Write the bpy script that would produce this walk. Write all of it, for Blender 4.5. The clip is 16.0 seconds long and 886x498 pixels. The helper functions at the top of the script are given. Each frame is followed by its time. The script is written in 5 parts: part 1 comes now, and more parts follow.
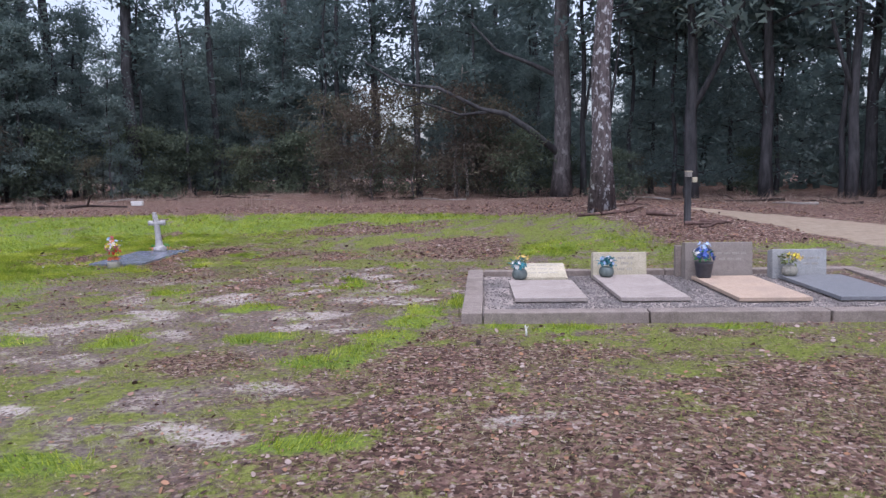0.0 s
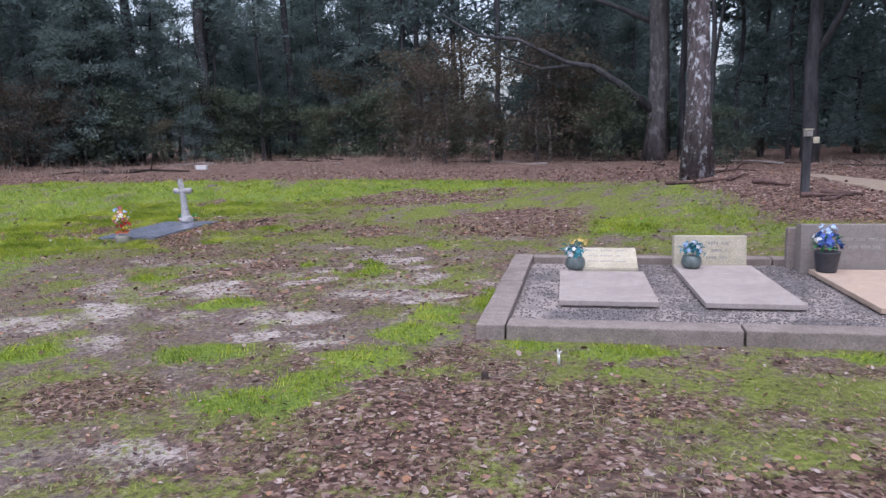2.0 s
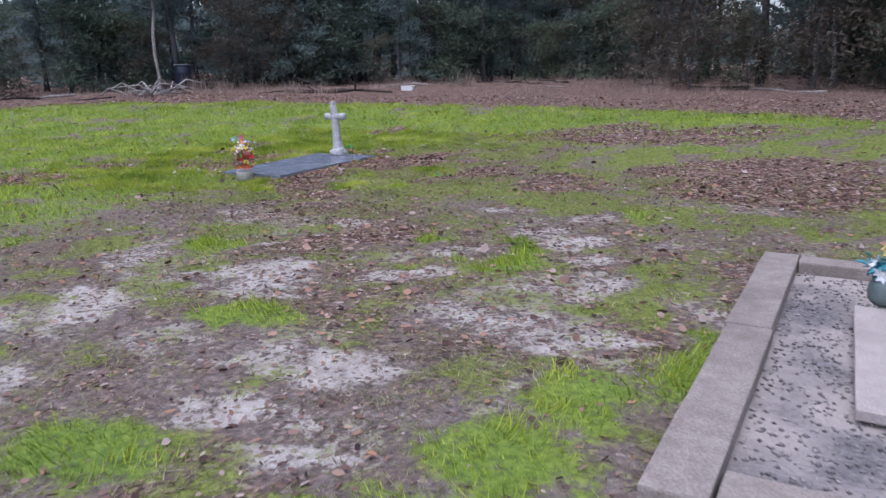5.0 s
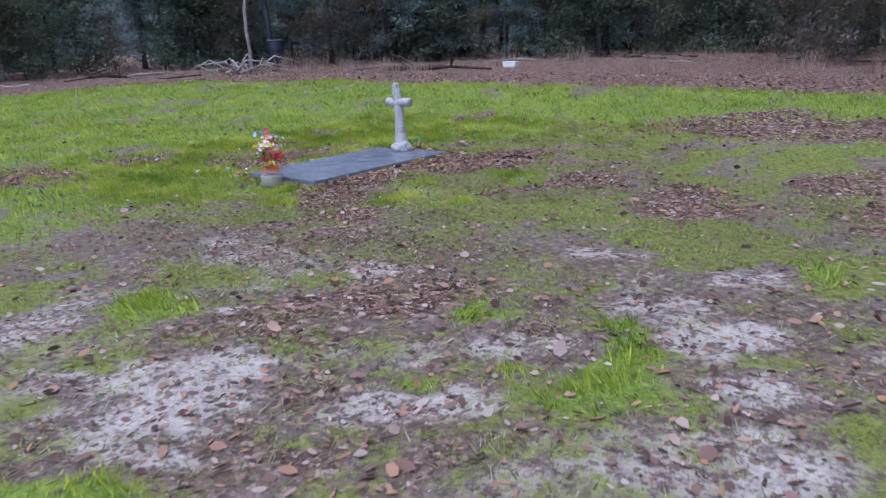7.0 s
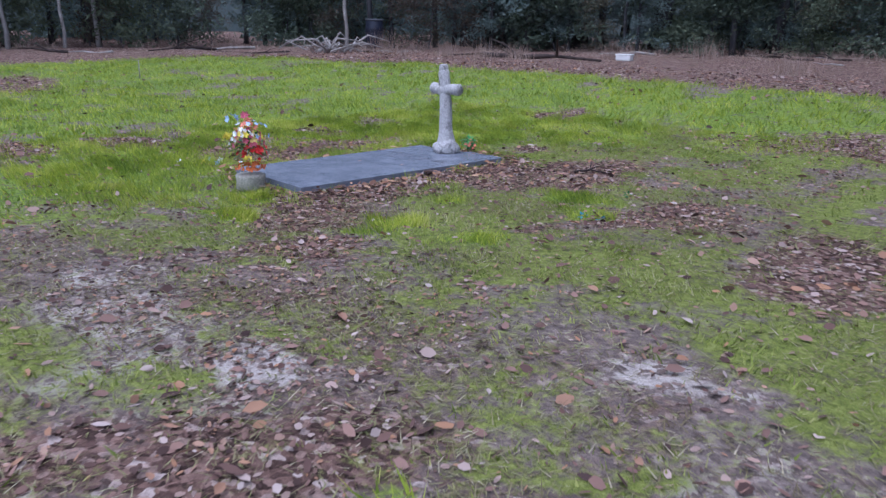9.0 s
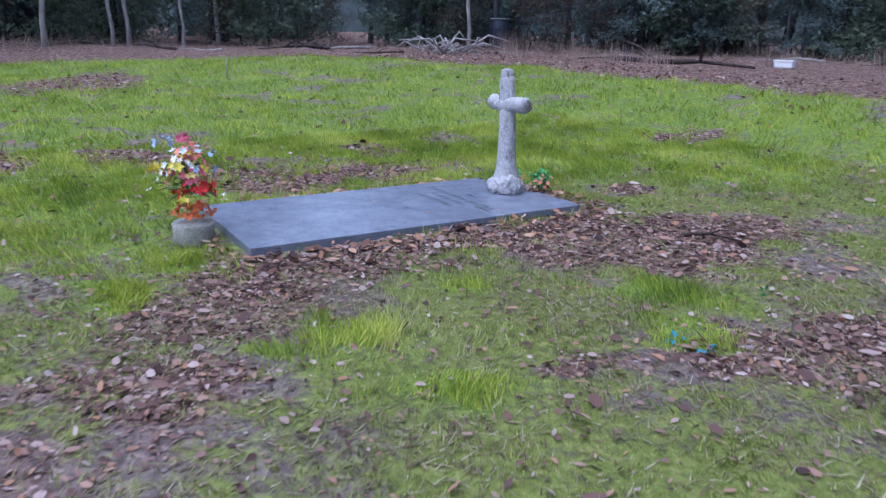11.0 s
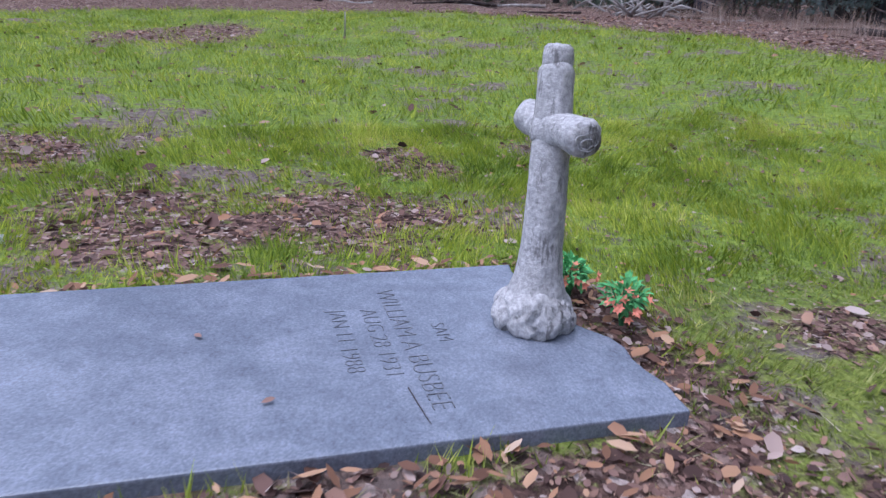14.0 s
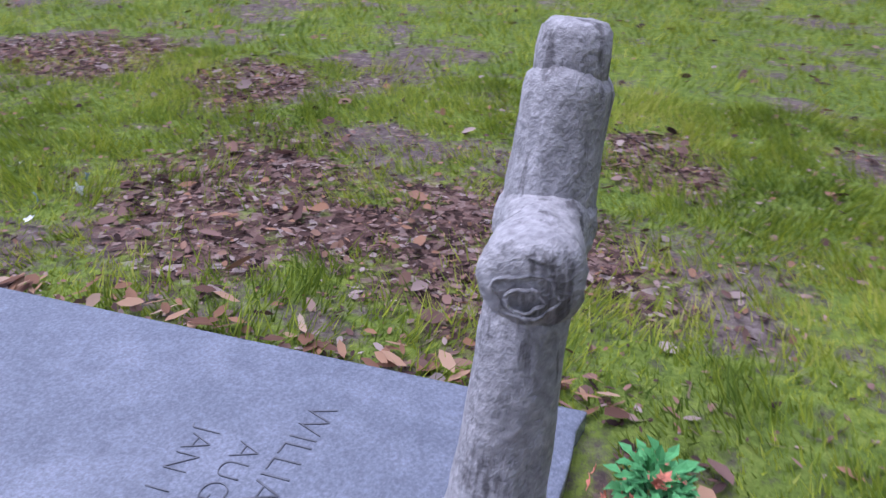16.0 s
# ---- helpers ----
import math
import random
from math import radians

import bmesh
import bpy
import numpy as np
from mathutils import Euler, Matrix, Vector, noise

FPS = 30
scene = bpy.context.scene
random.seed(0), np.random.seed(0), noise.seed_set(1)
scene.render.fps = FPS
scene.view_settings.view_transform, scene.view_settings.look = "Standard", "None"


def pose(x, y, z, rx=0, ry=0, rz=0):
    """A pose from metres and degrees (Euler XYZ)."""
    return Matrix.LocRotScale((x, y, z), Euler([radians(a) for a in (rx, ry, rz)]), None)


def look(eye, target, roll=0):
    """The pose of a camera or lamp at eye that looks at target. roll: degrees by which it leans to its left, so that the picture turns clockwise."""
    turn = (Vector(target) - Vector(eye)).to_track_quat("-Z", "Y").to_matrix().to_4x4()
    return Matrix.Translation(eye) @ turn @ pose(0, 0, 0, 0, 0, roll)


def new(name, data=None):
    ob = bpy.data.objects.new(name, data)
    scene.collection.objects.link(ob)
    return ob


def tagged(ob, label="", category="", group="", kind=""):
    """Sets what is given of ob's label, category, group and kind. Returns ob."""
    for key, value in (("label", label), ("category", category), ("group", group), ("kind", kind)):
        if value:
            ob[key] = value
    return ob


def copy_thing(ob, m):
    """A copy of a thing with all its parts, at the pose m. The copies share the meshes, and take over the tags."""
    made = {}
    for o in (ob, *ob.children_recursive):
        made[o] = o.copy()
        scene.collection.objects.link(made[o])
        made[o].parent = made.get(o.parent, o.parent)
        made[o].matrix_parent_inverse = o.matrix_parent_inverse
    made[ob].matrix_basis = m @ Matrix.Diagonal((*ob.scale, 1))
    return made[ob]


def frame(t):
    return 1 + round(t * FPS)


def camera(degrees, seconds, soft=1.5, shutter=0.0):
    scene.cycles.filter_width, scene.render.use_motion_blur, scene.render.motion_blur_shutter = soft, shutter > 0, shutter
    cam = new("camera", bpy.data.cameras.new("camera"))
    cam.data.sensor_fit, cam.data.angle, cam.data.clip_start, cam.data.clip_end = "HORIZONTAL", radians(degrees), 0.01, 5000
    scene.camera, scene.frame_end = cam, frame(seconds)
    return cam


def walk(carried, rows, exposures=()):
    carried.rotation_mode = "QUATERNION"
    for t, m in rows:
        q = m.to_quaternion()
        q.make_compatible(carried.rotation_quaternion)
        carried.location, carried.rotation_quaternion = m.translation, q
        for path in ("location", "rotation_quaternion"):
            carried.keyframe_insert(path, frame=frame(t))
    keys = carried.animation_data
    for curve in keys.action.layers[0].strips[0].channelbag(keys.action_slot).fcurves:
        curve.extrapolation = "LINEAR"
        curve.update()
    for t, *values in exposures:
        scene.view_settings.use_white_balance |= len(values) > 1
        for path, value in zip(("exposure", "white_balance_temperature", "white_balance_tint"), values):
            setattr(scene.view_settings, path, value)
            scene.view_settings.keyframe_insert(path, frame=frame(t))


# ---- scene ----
cam = camera(61.4, 16.0, 1.35, 0.3)
METRES, EYE, TILT, LEAN, TURN = 17.5, 1.76, 0.0, 0.0, 3.6
ROWS = [
    (0.0, 0.0, 0.0, 0.0, -0.12, -6.52, 1.08),
    (0.5, 0.0142, 0.0312, -0.0005, 1.64, -7.09, 0.83),
    (1.0, 0.024, 0.0631, -0.002, 3.18, -7.58, 0.93),
    (1.5, 0.032, 0.096, -0.0029, 4.95, -8.09, 1.1),
    (2.0, 0.0409, 0.1299, -0.0043, 7.42, -9.21, 1.44),
    (2.5, 0.0471, 0.1621, -0.007, 10.51, -10.41, 1.84),
    (3.0, 0.0518, 0.1936, -0.008, 13.86, -11.32, 1.54),
    (3.5, 0.0544, 0.2266, -0.0088, 17.3, -12.29, 1.03),
    (4.0, 0.0515, 0.2613, -0.0107, 20.48, -13.12, 0.82),
    (6.5, -0.0018, 0.4345, -0.0175, 32.56, -15.9, 1.88),
    (7.0, -0.0134, 0.4669, -0.0184, 34.56, -16.12, 1.74),
    (7.5, -0.0232, 0.4993, -0.0194, 36.46, -16.12, 1.09),
    (8.0, -0.0341, 0.5311, -0.0237, 38.72, -16.25, 0.22),
    (10.5, -0.1, 0.6674, -0.0351, 52.36, -16.84, -1.23),
    (11.0, -0.1173, 0.6953, -0.0354, 54.95, -16.67, -1.31),
    (11.5, -0.1351, 0.7215, -0.0358, 57.57, -16.48, -1.52),
    (12.0, -0.1557, 0.7449, -0.0362, 60.34, -16.29, -1.73),
    (12.5, -0.1764, 0.7683, -0.0366, 63.08, -16.33, -2.02),
    (13.0, -0.1961, 0.7886, -0.0381, 65.17, -17.12, -2.23),
    (13.5, -0.215, 0.8054, -0.04, 67.31, -18.53, -2.44),
    (14.0, -0.2316, 0.824, -0.0416, 70.62, -19.97, -2.72),
    (14.5, -0.248, 0.8393, -0.0426, 74.92, -21.54, -2.94),
    (15.0, -0.2643, 0.8566, -0.0424, 82.01, -23.12, -2.55),
    (15.5, -0.2771, 0.8729, -0.0419, 91.69, -24.74, -2.33),
    (16.0, -0.2918, 0.8853, -0.0431, 103.52, -26.24, -1.88),
]
walk(cam, [(t, pose(0, 0, EYE, TILT, LEAN, TURN) @ pose(METRES * x, METRES * y, METRES * z, 90 + pitch, roll, yaw)) for t, x, y, z, yaw, pitch, roll in ROWS],
     [(0.0, 0.74, 5850, 19), (4.0, 0.68, 5650, 17), (8.0, 0.66, 5250, 17), (10.4, 0.58, 5150, 17), (11.2, 0.78, 4950, 18), (14.0, 0.74, 5430, 18), (15.0, 0.50, 5750, 17), (16.0, 0.64, 5450, 25)])

# ---------------------------------------------------------------- light
world = bpy.data.worlds.new("sky")
scene.world = world
world.use_nodes = True
wn = world.node_tree
wn.nodes.clear()
sky = wn.nodes.new("ShaderNodeTexSky")
sky.sky_type = "NISHITA"
sky.sun_disc = False
sky.sun_elevation, sky.sun_rotation = radians(72), radians(187)
sky.air_density, sky.dust_density, sky.ozone_density = 1.0, 3.0, 1.5
wbg = wn.nodes.new("ShaderNodeBackground")
wbg.inputs["Strength"].default_value = 0.15
wout = wn.nodes.new("ShaderNodeOutputWorld")
cloud = wn.nodes.new("ShaderNodeHueSaturation")
cloud.inputs["Saturation"].default_value = 0.5
wn.links.new(sky.outputs[0], cloud.inputs["Color"])
wn.links.new(cloud.outputs[0], wbg.inputs[0])
wn.links.new(wbg.outputs[0], wout.inputs[0])

sun = new("sun", bpy.data.lights.new("sun", "SUN"))
sun.data.energy, sun.data.angle, sun.data.color = 1.1, radians(70), (1.0, 0.97, 0.94)
sun.matrix_world = look((.6, -5.6, 17), (0, 0, 0))

# ---------------------------------------------------------------- arithmetic
rng = np.random.default_rng(7)


def lattice(ix, iy, seed):
    h = np.sin(ix * 127.1 + iy * 311.7 + seed * 74.7) * 43758.5453
    return h - np.floor(h)


def value_noise(x, y, seed=0):
    ix, iy = np.floor(x), np.floor(y)
    u, v = x - ix, y - iy
    u, v = u * u * (3 - 2 * u), v * v * (3 - 2 * v)
    a = lattice(ix, iy, seed) * (1 - u) + lattice(ix + 1, iy, seed) * u
    b = lattice(ix, iy + 1, seed) * (1 - u) + lattice(ix + 1, iy + 1, seed) * u
    return a * (1 - v) + b * v


def fbm(x, y, size, seed=0, octaves=4):
    total, amp, norm = 0, 1.0, 0
    for k in range(octaves):
        total = total + amp * value_noise(x / size * 2 ** k + 13.7 * k, y / size * 2 ** k - 7.1 * k, seed + k)
        norm += amp
        amp *= 0.55
    return total / norm


def smooth(a, b, x):
    u = np.clip((x - a) / (b - a), 0, 1)
    return u * u * (3 - 2 * u)


def swell(x, y):
    """The broad lie of the land: a flat clearing that rises towards the woods."""
    r = np.hypot((x + 8) / 14, np.maximum(y - 8, 0) / 10)
    return 0.42 * smooth(0.85, 1.35, r) + 0.35 * np.exp(-((x - 3.2) ** 2 / 4.5 + (y - 16.5) ** 2 / 12.5))


def height(x, y):
    x, y = np.asarray(x, float), np.asarray(y, float)
    far = smooth(8, 22, np.hypot(x + 4, y - 10))
    bumps = (fbm(x, y, 1.3, 3, 3) - 0.5) * (0.05 + 0.12 * far) + (fbm(x, y, 0.35, 9, 2) - 0.5) * 0.025
    keep = 1 - np.exp(-(np.maximum(np.abs(x - 2.5) - 3.0, 0) ** 2 + np.maximum(np.abs(y - 9.7) - 1.7, 0) ** 2) / 0.06)
    keep2 = 1 - np.exp(-(np.maximum(np.abs(x + 6.8) - 0.5, 0) ** 2 + np.maximum(np.abs(y - 14.1) - 1.0, 0) ** 2) / 0.04)
    heap = .026 * np.exp(-(np.maximum(np.abs(x + 6.8) - .52, 0) ** 2 + np.maximum(np.abs(y - 14.1) - 1.07, 0) ** 2) / .12)
    return swell(x, y) + bumps * keep * keep2 + heap


def level(x, y):
    return float(height(x, y))


def blobs(x, y, beds):
    """Ragged patches; each bed is a heading in degrees and its ovals (x, y, half width, half depth)."""
    wx = x + (fbm(x, y, 0.6, 21) - 0.5) * 0.42 + (fbm(x, y, 0.15, 23, 2) - 0.5) * 0.16
    wy = y + (fbm(x, y, 0.6, 31) - 0.5) * 0.42 + (fbm(x, y, 0.15, 33, 2) - 0.5) * 0.16
    best = np.zeros_like(x)
    for heading, ovals in beds:
        c, s = math.cos(radians(heading)), math.sin(radians(heading))
        for cx, cy, rx, ry in ovals:
            dx, dy = wx - cx, wy - cy
            d = np.hypot((dx * c + dy * s) / rx, (dy * c - dx * s) / ry)
            best = np.maximum(best, smooth(1.45, 0.55, d))
    return best


SAND = [(0, [(-4.99, 7.73, .40, .3), (-4.44, 8.0, .36, .26), (-3.99, 8.61, .36, .28), (-3.22, 9.42, .34, .22), (-4.04, 6.55, .62, .3), (-3.53, 5.19, .2, .2), (-2.01, 4.73, .4, .15), (-1.75, 5.67, .3, .2), (.31, 4.97, .42, .16)]),
        (11, [(-4.49, 8.15, .36, .27), (-3.4, 7.55, .32, .32), (-4.07, 8.81, .38, .22), (-3.07, 8.54, .26, .2), (-3.44, 9.86, .30, .2), (-2.21, 8.55, .46, .26), (-2.12, 7.97, .24, .17), (-2.11, 11.56, .26, .2), (-1.21, 9.6, .45, .3), (-.66, 13.51, .45, .22), (-1.56, 7.84, .22, .13)]),
        (38, [(-3.49, 9.98, .24, .24), (-3.33, 9.65, .32, .2), (-3.77, 9.65, .17, .15), (-4.16, 10.43, .2, .12), (-2.75, 10.02, .26, .15), (-2.22, 11.69, .34, .2), (-1.76, 11.57, .36, .25), (-1.44, 11.1, .24, .2), (-2.6, 10.91, .24, .14), (-1.91, 12.55, .34, .2), (-4.03, 11.38, .2, .14), (-2.81, 12.54, .25, .17), (-2.46, 10.26, .2, .13), (-1.3, 10.4, .3, .2)])]
TUFTS = [(0, [(-2.78, 4.19, .32, .2), (-1.14, 4.49, .42, .18), (-4.87, 7.34, .32, .27), (-3.8, 7.32, .38, .3), (-1.58, 6.52, .47, .26), (.91, 7.87, .40, .16), (2.6, 7.85, .5, .12)]),
         (10, [(-2.39, 7.47, .42, .28), (-1.96, 10.84, .3, .27), (1.16, 14.15, .7, .95), (-.72, 8.85, .26, .36), (-.9, 8.15, .32, .34), (-1.08, 7.46, .36, .34), (-1.3, 6.95, .3, .3), (.14, 7.95, .26, .14), (.72, 7.8, .26, .16), (.77, 7.45, .14, .1), (-2.92, 8.94, .34, .2), (-.35, 9.4, .2, .5)]),
         (37, [(-2.87, 11.15, .15, .13), (-2.32, 11.36, .15, .14), (-2.07, 11.12, .21, .22), (-2.13, 10.5, .1, .1), (-2.69, 10.27, .09, .08), (-2.46, 10.6, .09, .08), (-4.5, 10.19, .28, .24), (-1.55, 12.72, .12, .2), (-5.5, 13.85, .12, .1)]),
         (64, [(-5.19, 13.04, .26, .2), (-4.94, 14.55, .2, .28), (-6.15, 12.37, .2, .26), (-6.45, 12.72, .2, .2), (-4.66, 13.18, .24, .12), (-4.55, 14.19, .18, .14)])]
THIN_TURF = [(37, [(-4.61, 13.11, .62, .8), (-3.66, 13.57, .5, .6), (-4.6, 10.6, .6, .4), (-5.3, 13.86, .4, .35)]), (0, [(1.4, 6.3, .55, .3), (2.6, 6.9, 1.2, .5), (.9, 7.2, .7, .3), (-.85, 10.6, .4, .8)])]
LITTER = [(-5, [(-.52, 14.63, 1.25, 1.0), (-3.11, 17.97, 1.9, .42), (-.52, 6.15, .5, .6), (.1, 4.41, .9, .5), (1.46, 4.43, .9, .6), (3.0, 5.2, 1.4, 1.2)]),
          (7, [(-2.71, 6.45, .5, .42), (-.65, 6.31, .6, .36), (.47, 6.79, .74, .36), (-3.1, 18.2, 2.3, .55), (-1.01, 15.72, 1.4, .9), (-.44, 7.65, .2, .2)]),
          (30, [(-5.56, 15.23, .5, .5), (-4.2, 14.73, .32, .36), (-5.73, 12.93, .28, .3), (-4.04, 18.5, 1.2, .4), (-2.98, 14.28, .5, .7), (-3.41, 11.21, .38, .27), (-3.82, 10.54, .24, .21), (-7.93, 18.27, .38, .26)]),
          (64, [(-6.06, 13.3, .75, .16), (-5.75, 12.61, .28, .28), (-5.71, 14.74, .45, .36), (-5.62, 15.82, .5, .32), (-5.21, 12.43, .3, .22), (-4.32, 14.28, .28, .24), (-4.59, 13.67, .16, .12), (-17.48, 13.47, 1.1, 1.6), (-8.22, 14.72, .62, .3), (-8.12, 18.15, .3, .28), (-6.77, 16.07, .2, .16)]),
          (113, [(-8.16, 13.77, .36, .75), (-8.1, 14.6, .36, .55), (-9.75, 11.77, .55, .6), (-9.18, 15.17, .3, .4), (-6.75, 15.35, .2, .5), (-9.6, 13.0, .3, .5)]),
          (90, [(-6.1, 13.9, 1.3, .16), (-6.05, 15.0, .5, .3), (-8.05, 14.2, 1.0, .22)])]


def cover(x, y):
    """How much of green grass, bare sand and fallen leaves lies at each place, and how lush the grass is."""
    n1, n2, n3 = fbm(x, y, 1.6, 41), fbm(x, y, 0.45, 51), fbm(x, y, 0.16, 61, 2)
    edge = (np.abs(x + 9) / 12.5) ** 3 + (np.maximum(y - 8, 0) / 12.9) ** 3 + (n1 - 0.5) * 0.35
    inside = np.maximum(smooth(1.1, 0.93, edge), smooth(13.9, 12.9, y + n1 - .5) * (x > -9))
    wood = 1 - inside
    lush = np.maximum(smooth(-5.5, -7.6, x + (n1 - .5) * 3), smooth(16.8, 18.6, y + (n1 - .5) * 3))
    lush = np.maximum(lush, 0.75 * smooth(12.2, 13.5, y) * smooth(1.2, 2.5, x))
    tuft, sand, leaf, turf = blobs(x, y, TUFTS), blobs(x, y, SAND), blobs(x, y, LITTER), blobs(x, y, THIN_TURF)
    front = smooth(8.6, 7.0, y) * smooth(-3.0, -0.8, x)
    n2s = smooth(.36, .64, n2) - .5
    thin = 0.40 + 0.6 * (n1 - 0.5) + 0.75 * n2s + 0.28 * smooth(10.5, 13, y)
    bare = smooth(13.2, 11.6, y) * smooth(8.4, 9.4, y) * smooth(-6.0, -4.6, x)
    thin = thin * (1 - .33 * bare)
    thin = thin * (1 - 0.35 * front * smooth(2.0, .8, x)) + .45 * turf
    mottle = fbm(x, y, 0.9, 81, 3)
    grass = np.maximum(thin, lush * (0.95 + (n2 - 0.5) * 0.8 - 0.8 * smooth(.56, .70, mottle)))
    grass = np.maximum(grass * (1 - 0.88 * leaf) * (1 - 0.7 * sand), tuft * (0.75 + 0.6 * n2))
    grass = np.clip(grass + (smooth(.3, .7, n3) - 0.5) * 0.4, 0, 1) * inside
    sand = np.clip(np.maximum(sand * (0.55 + .45 * smooth(.35, .65, fbm(x, y, .5, 95, 3))), smooth(.48, .62, fbm(x, y, .8, 97, 4)) * smooth(14, 11, y) * (.5 + .12 * bare) * (x > -6.5) * (1 - front)), 0, 1) * inside * (1 - leaf) * (1 - .8 * tuft)
    litter = np.clip(0.36 + 0.6 * leaf + .12 * bare + 0.3 * front + 0.3 * (0.6 - grass) - 0.2 * sand + (n2 - .5) * .6, 0.04, 1) * inside + wood * 0.9
    return grass, sand, litter, np.clip(np.maximum(lush, tuft), 0, 1), wood


def in_kerb(x, y):
    return (x > -0.36) & (x < 5.5) & (y > 8.02) & (y < 11.45)


def in_slab(x, y):
    return (x > -7.32) & (x < -6.27) & (y > 13.02) & (y < 15.16)


def track(x, y):
    """Distance from the middle of the sandy track."""
    best = np.full_like(x, 99.0)
    way = [(3.6, 22.0), (5.4, 18.2), (6.4, 16.0), (7.3, 13.4), (8.6, 9.5), (10.5, 3.0), (12.0, -10.0)]
    for (ax, ay), (bx, by) in zip(way, way[1:]):
        ex, ey = bx - ax, by - ay
        u = np.clip(((x - ax) * ex + (y - ay) * ey) / (ex * ex + ey * ey), 0, 1)
        best = np.minimum(best, np.hypot(x - ax - u * ex, y - ay - u * ey))
    return best


# ---------------------------------------------------------------- mesh helpers
def mesh_from(name, verts, faces, mat=None, smooth_shade=False):
    """A mesh from arrays of corners and of faces with the same number of corners each."""
    me = bpy.data.meshes.new(name)
    verts, faces = np.asarray(verts, np.float32), np.asarray(faces, np.int32)
    k = faces.shape[1]
    me.vertices.add(len(verts))
    me.vertices.foreach_set("co", verts.ravel())
    me.loops.add(faces.size)
    me.loops.foreach_set("vertex_index", faces.ravel())
    me.polygons.add(len(faces))
    me.polygons.foreach_set("loop_start", np.arange(0, faces.size, k, dtype=np.int32))
    me.update(calc_edges=True)
    if smooth_shade:
        me.polygons.foreach_set("use_smooth", np.ones(len(faces), bool))
    if mat:
        me.materials.append(mat)
    return me


def put_attribute(me, name, values):
    at = me.attributes.new(name, "FLOAT", "POINT")
    at.data.foreach_set("value", np.asarray(values, np.float32))


def bm_mesh(name, bm, mat, smooth_shade=False):
    me = bpy.data.meshes.new(name)
    bmesh.ops.recalc_face_normals(bm, faces=bm.faces)
    bm.to_mesh(me)
    bm.free()
    if smooth_shade:
        for p in me.polygons:
            p.use_smooth = True
    me.materials.append(mat)
    return me


def part(name, bm, mat, parent, label="", smooth_shade=False):
    """Links a bmesh (or a mesh) as one mesh object under a thing or part."""
    me = bm if isinstance(bm, bpy.types.Mesh) else bm_mesh(name, bm, mat, smooth_shade)
    ob = new(name, me)
    ob.parent = parent
    if label:
        tagged(ob, label)
    return ob


def thing(name, place, label, category, group="", turn=0, kind=""):
    ob = new(name)
    ob.empty_display_size = 0.1
    ob.matrix_world = pose(*place, 0, 0, turn)
    return tagged(ob, label, category, group, kind)


def block(bm, x0, x1, y0, y1, z0, z1, bevel=0.0, rough=0.0, cuts=0, seed=0):
    """A block with bevelled and slightly worn edges."""
    start = set(bm.verts)
    r = bmesh.ops.create_cube(bm, size=1, matrix=Matrix.Translation(((x0 + x1) / 2, (y0 + y1) / 2, (z0 + z1) / 2)) @ Matrix.Diagonal((x1 - x0, y1 - y0, z1 - z0, 1)))
    if cuts:
        edges = list({e for v in r["verts"] for e in v.link_edges})
        long = max(x1 - x0, y1 - y0)
        edges = [e for e in edges if e.calc_length() > 0.6 * long or e.calc_length() > 0.4]
        bmesh.ops.subdivide_edges(bm, edges=edges, cuts=cuts, use_grid_fill=True)
    mine = [v for v in bm.verts if v not in start]
    if bevel:
        sharp = [e for e in {e for v in mine for e in v.link_edges} if len(e.link_faces) == 2 and e.calc_face_angle(0) > 0.5]
        bmesh.ops.bevel(bm, geom=sharp, offset=bevel, segments=2, affect="EDGES", profile=0.6)
        mine = [v for v in bm.verts if v not in start]
    if rough:
        for v in mine:
            v.co += noise.noise_vector(v.co * 9 + Vector((seed, 0, 0))) * rough
    return bm


def tube(bm, pts, radii, seg=8, wob=0.0, seed=0.0, cap=True):
    """A bent round limb through pts."""
    rings = []
    pts = [Vector(p) for p in pts]
    side = None
    for i, p in enumerate(pts):
        d = (pts[min(i + 1, len(pts) - 1)] - pts[max(i - 1, 0)]).normalized()
        ref = Vector((1, 0, 0)) if abs(d.x) < 0.9 else Vector((0, 1, 0))
        side = (ref - d * ref.dot(d)).normalized() if side is None else (side - d * side.dot(d)).normalized()
        up = d.cross(side)
        ring = []
        for k in range(seg):
            a = 2 * math.pi * k / seg
            n = side * math.cos(a) + up * math.sin(a)
            r = radii[i] * (1 + wob * noise.noise(p * 2.2 / max(0.2, radii[0] * 4) + n * 1.7 + Vector((seed, seed, 0))))
            ring.append(bm.verts.new(p + n * r))
        rings.append(ring)
    for a, b in zip(rings, rings[1:]):
        for k in range(seg):
            bm.faces.new((a[k], a[(k + 1) % seg], b[(k + 1) % seg], b[k]))
    if cap:
        bm.faces.new(rings[0][::-1])
        bm.faces.new(rings[-1])
    return bm


# ---------------------------------------------------------------- materials
def material(name, rough=0.8, spec=0.3):
    m = bpy.data.materials.new(name)
    m.use_nodes = True
    b = m.node_tree.nodes["Principled BSDF"]
    b.inputs["Roughness"].default_value = rough
    b.inputs["Specular IOR Level"].default_value = spec
    return m, m.node_tree, b


def node(nt, kind, **values):
    n = nt.nodes.new(kind)
    for k, v in values.items():
        n.inputs[k.replace("_", " ")].default_value = v
    return n


def coords(nt):
    return nt.nodes.new("ShaderNodeTexCoord").outputs["Object"]


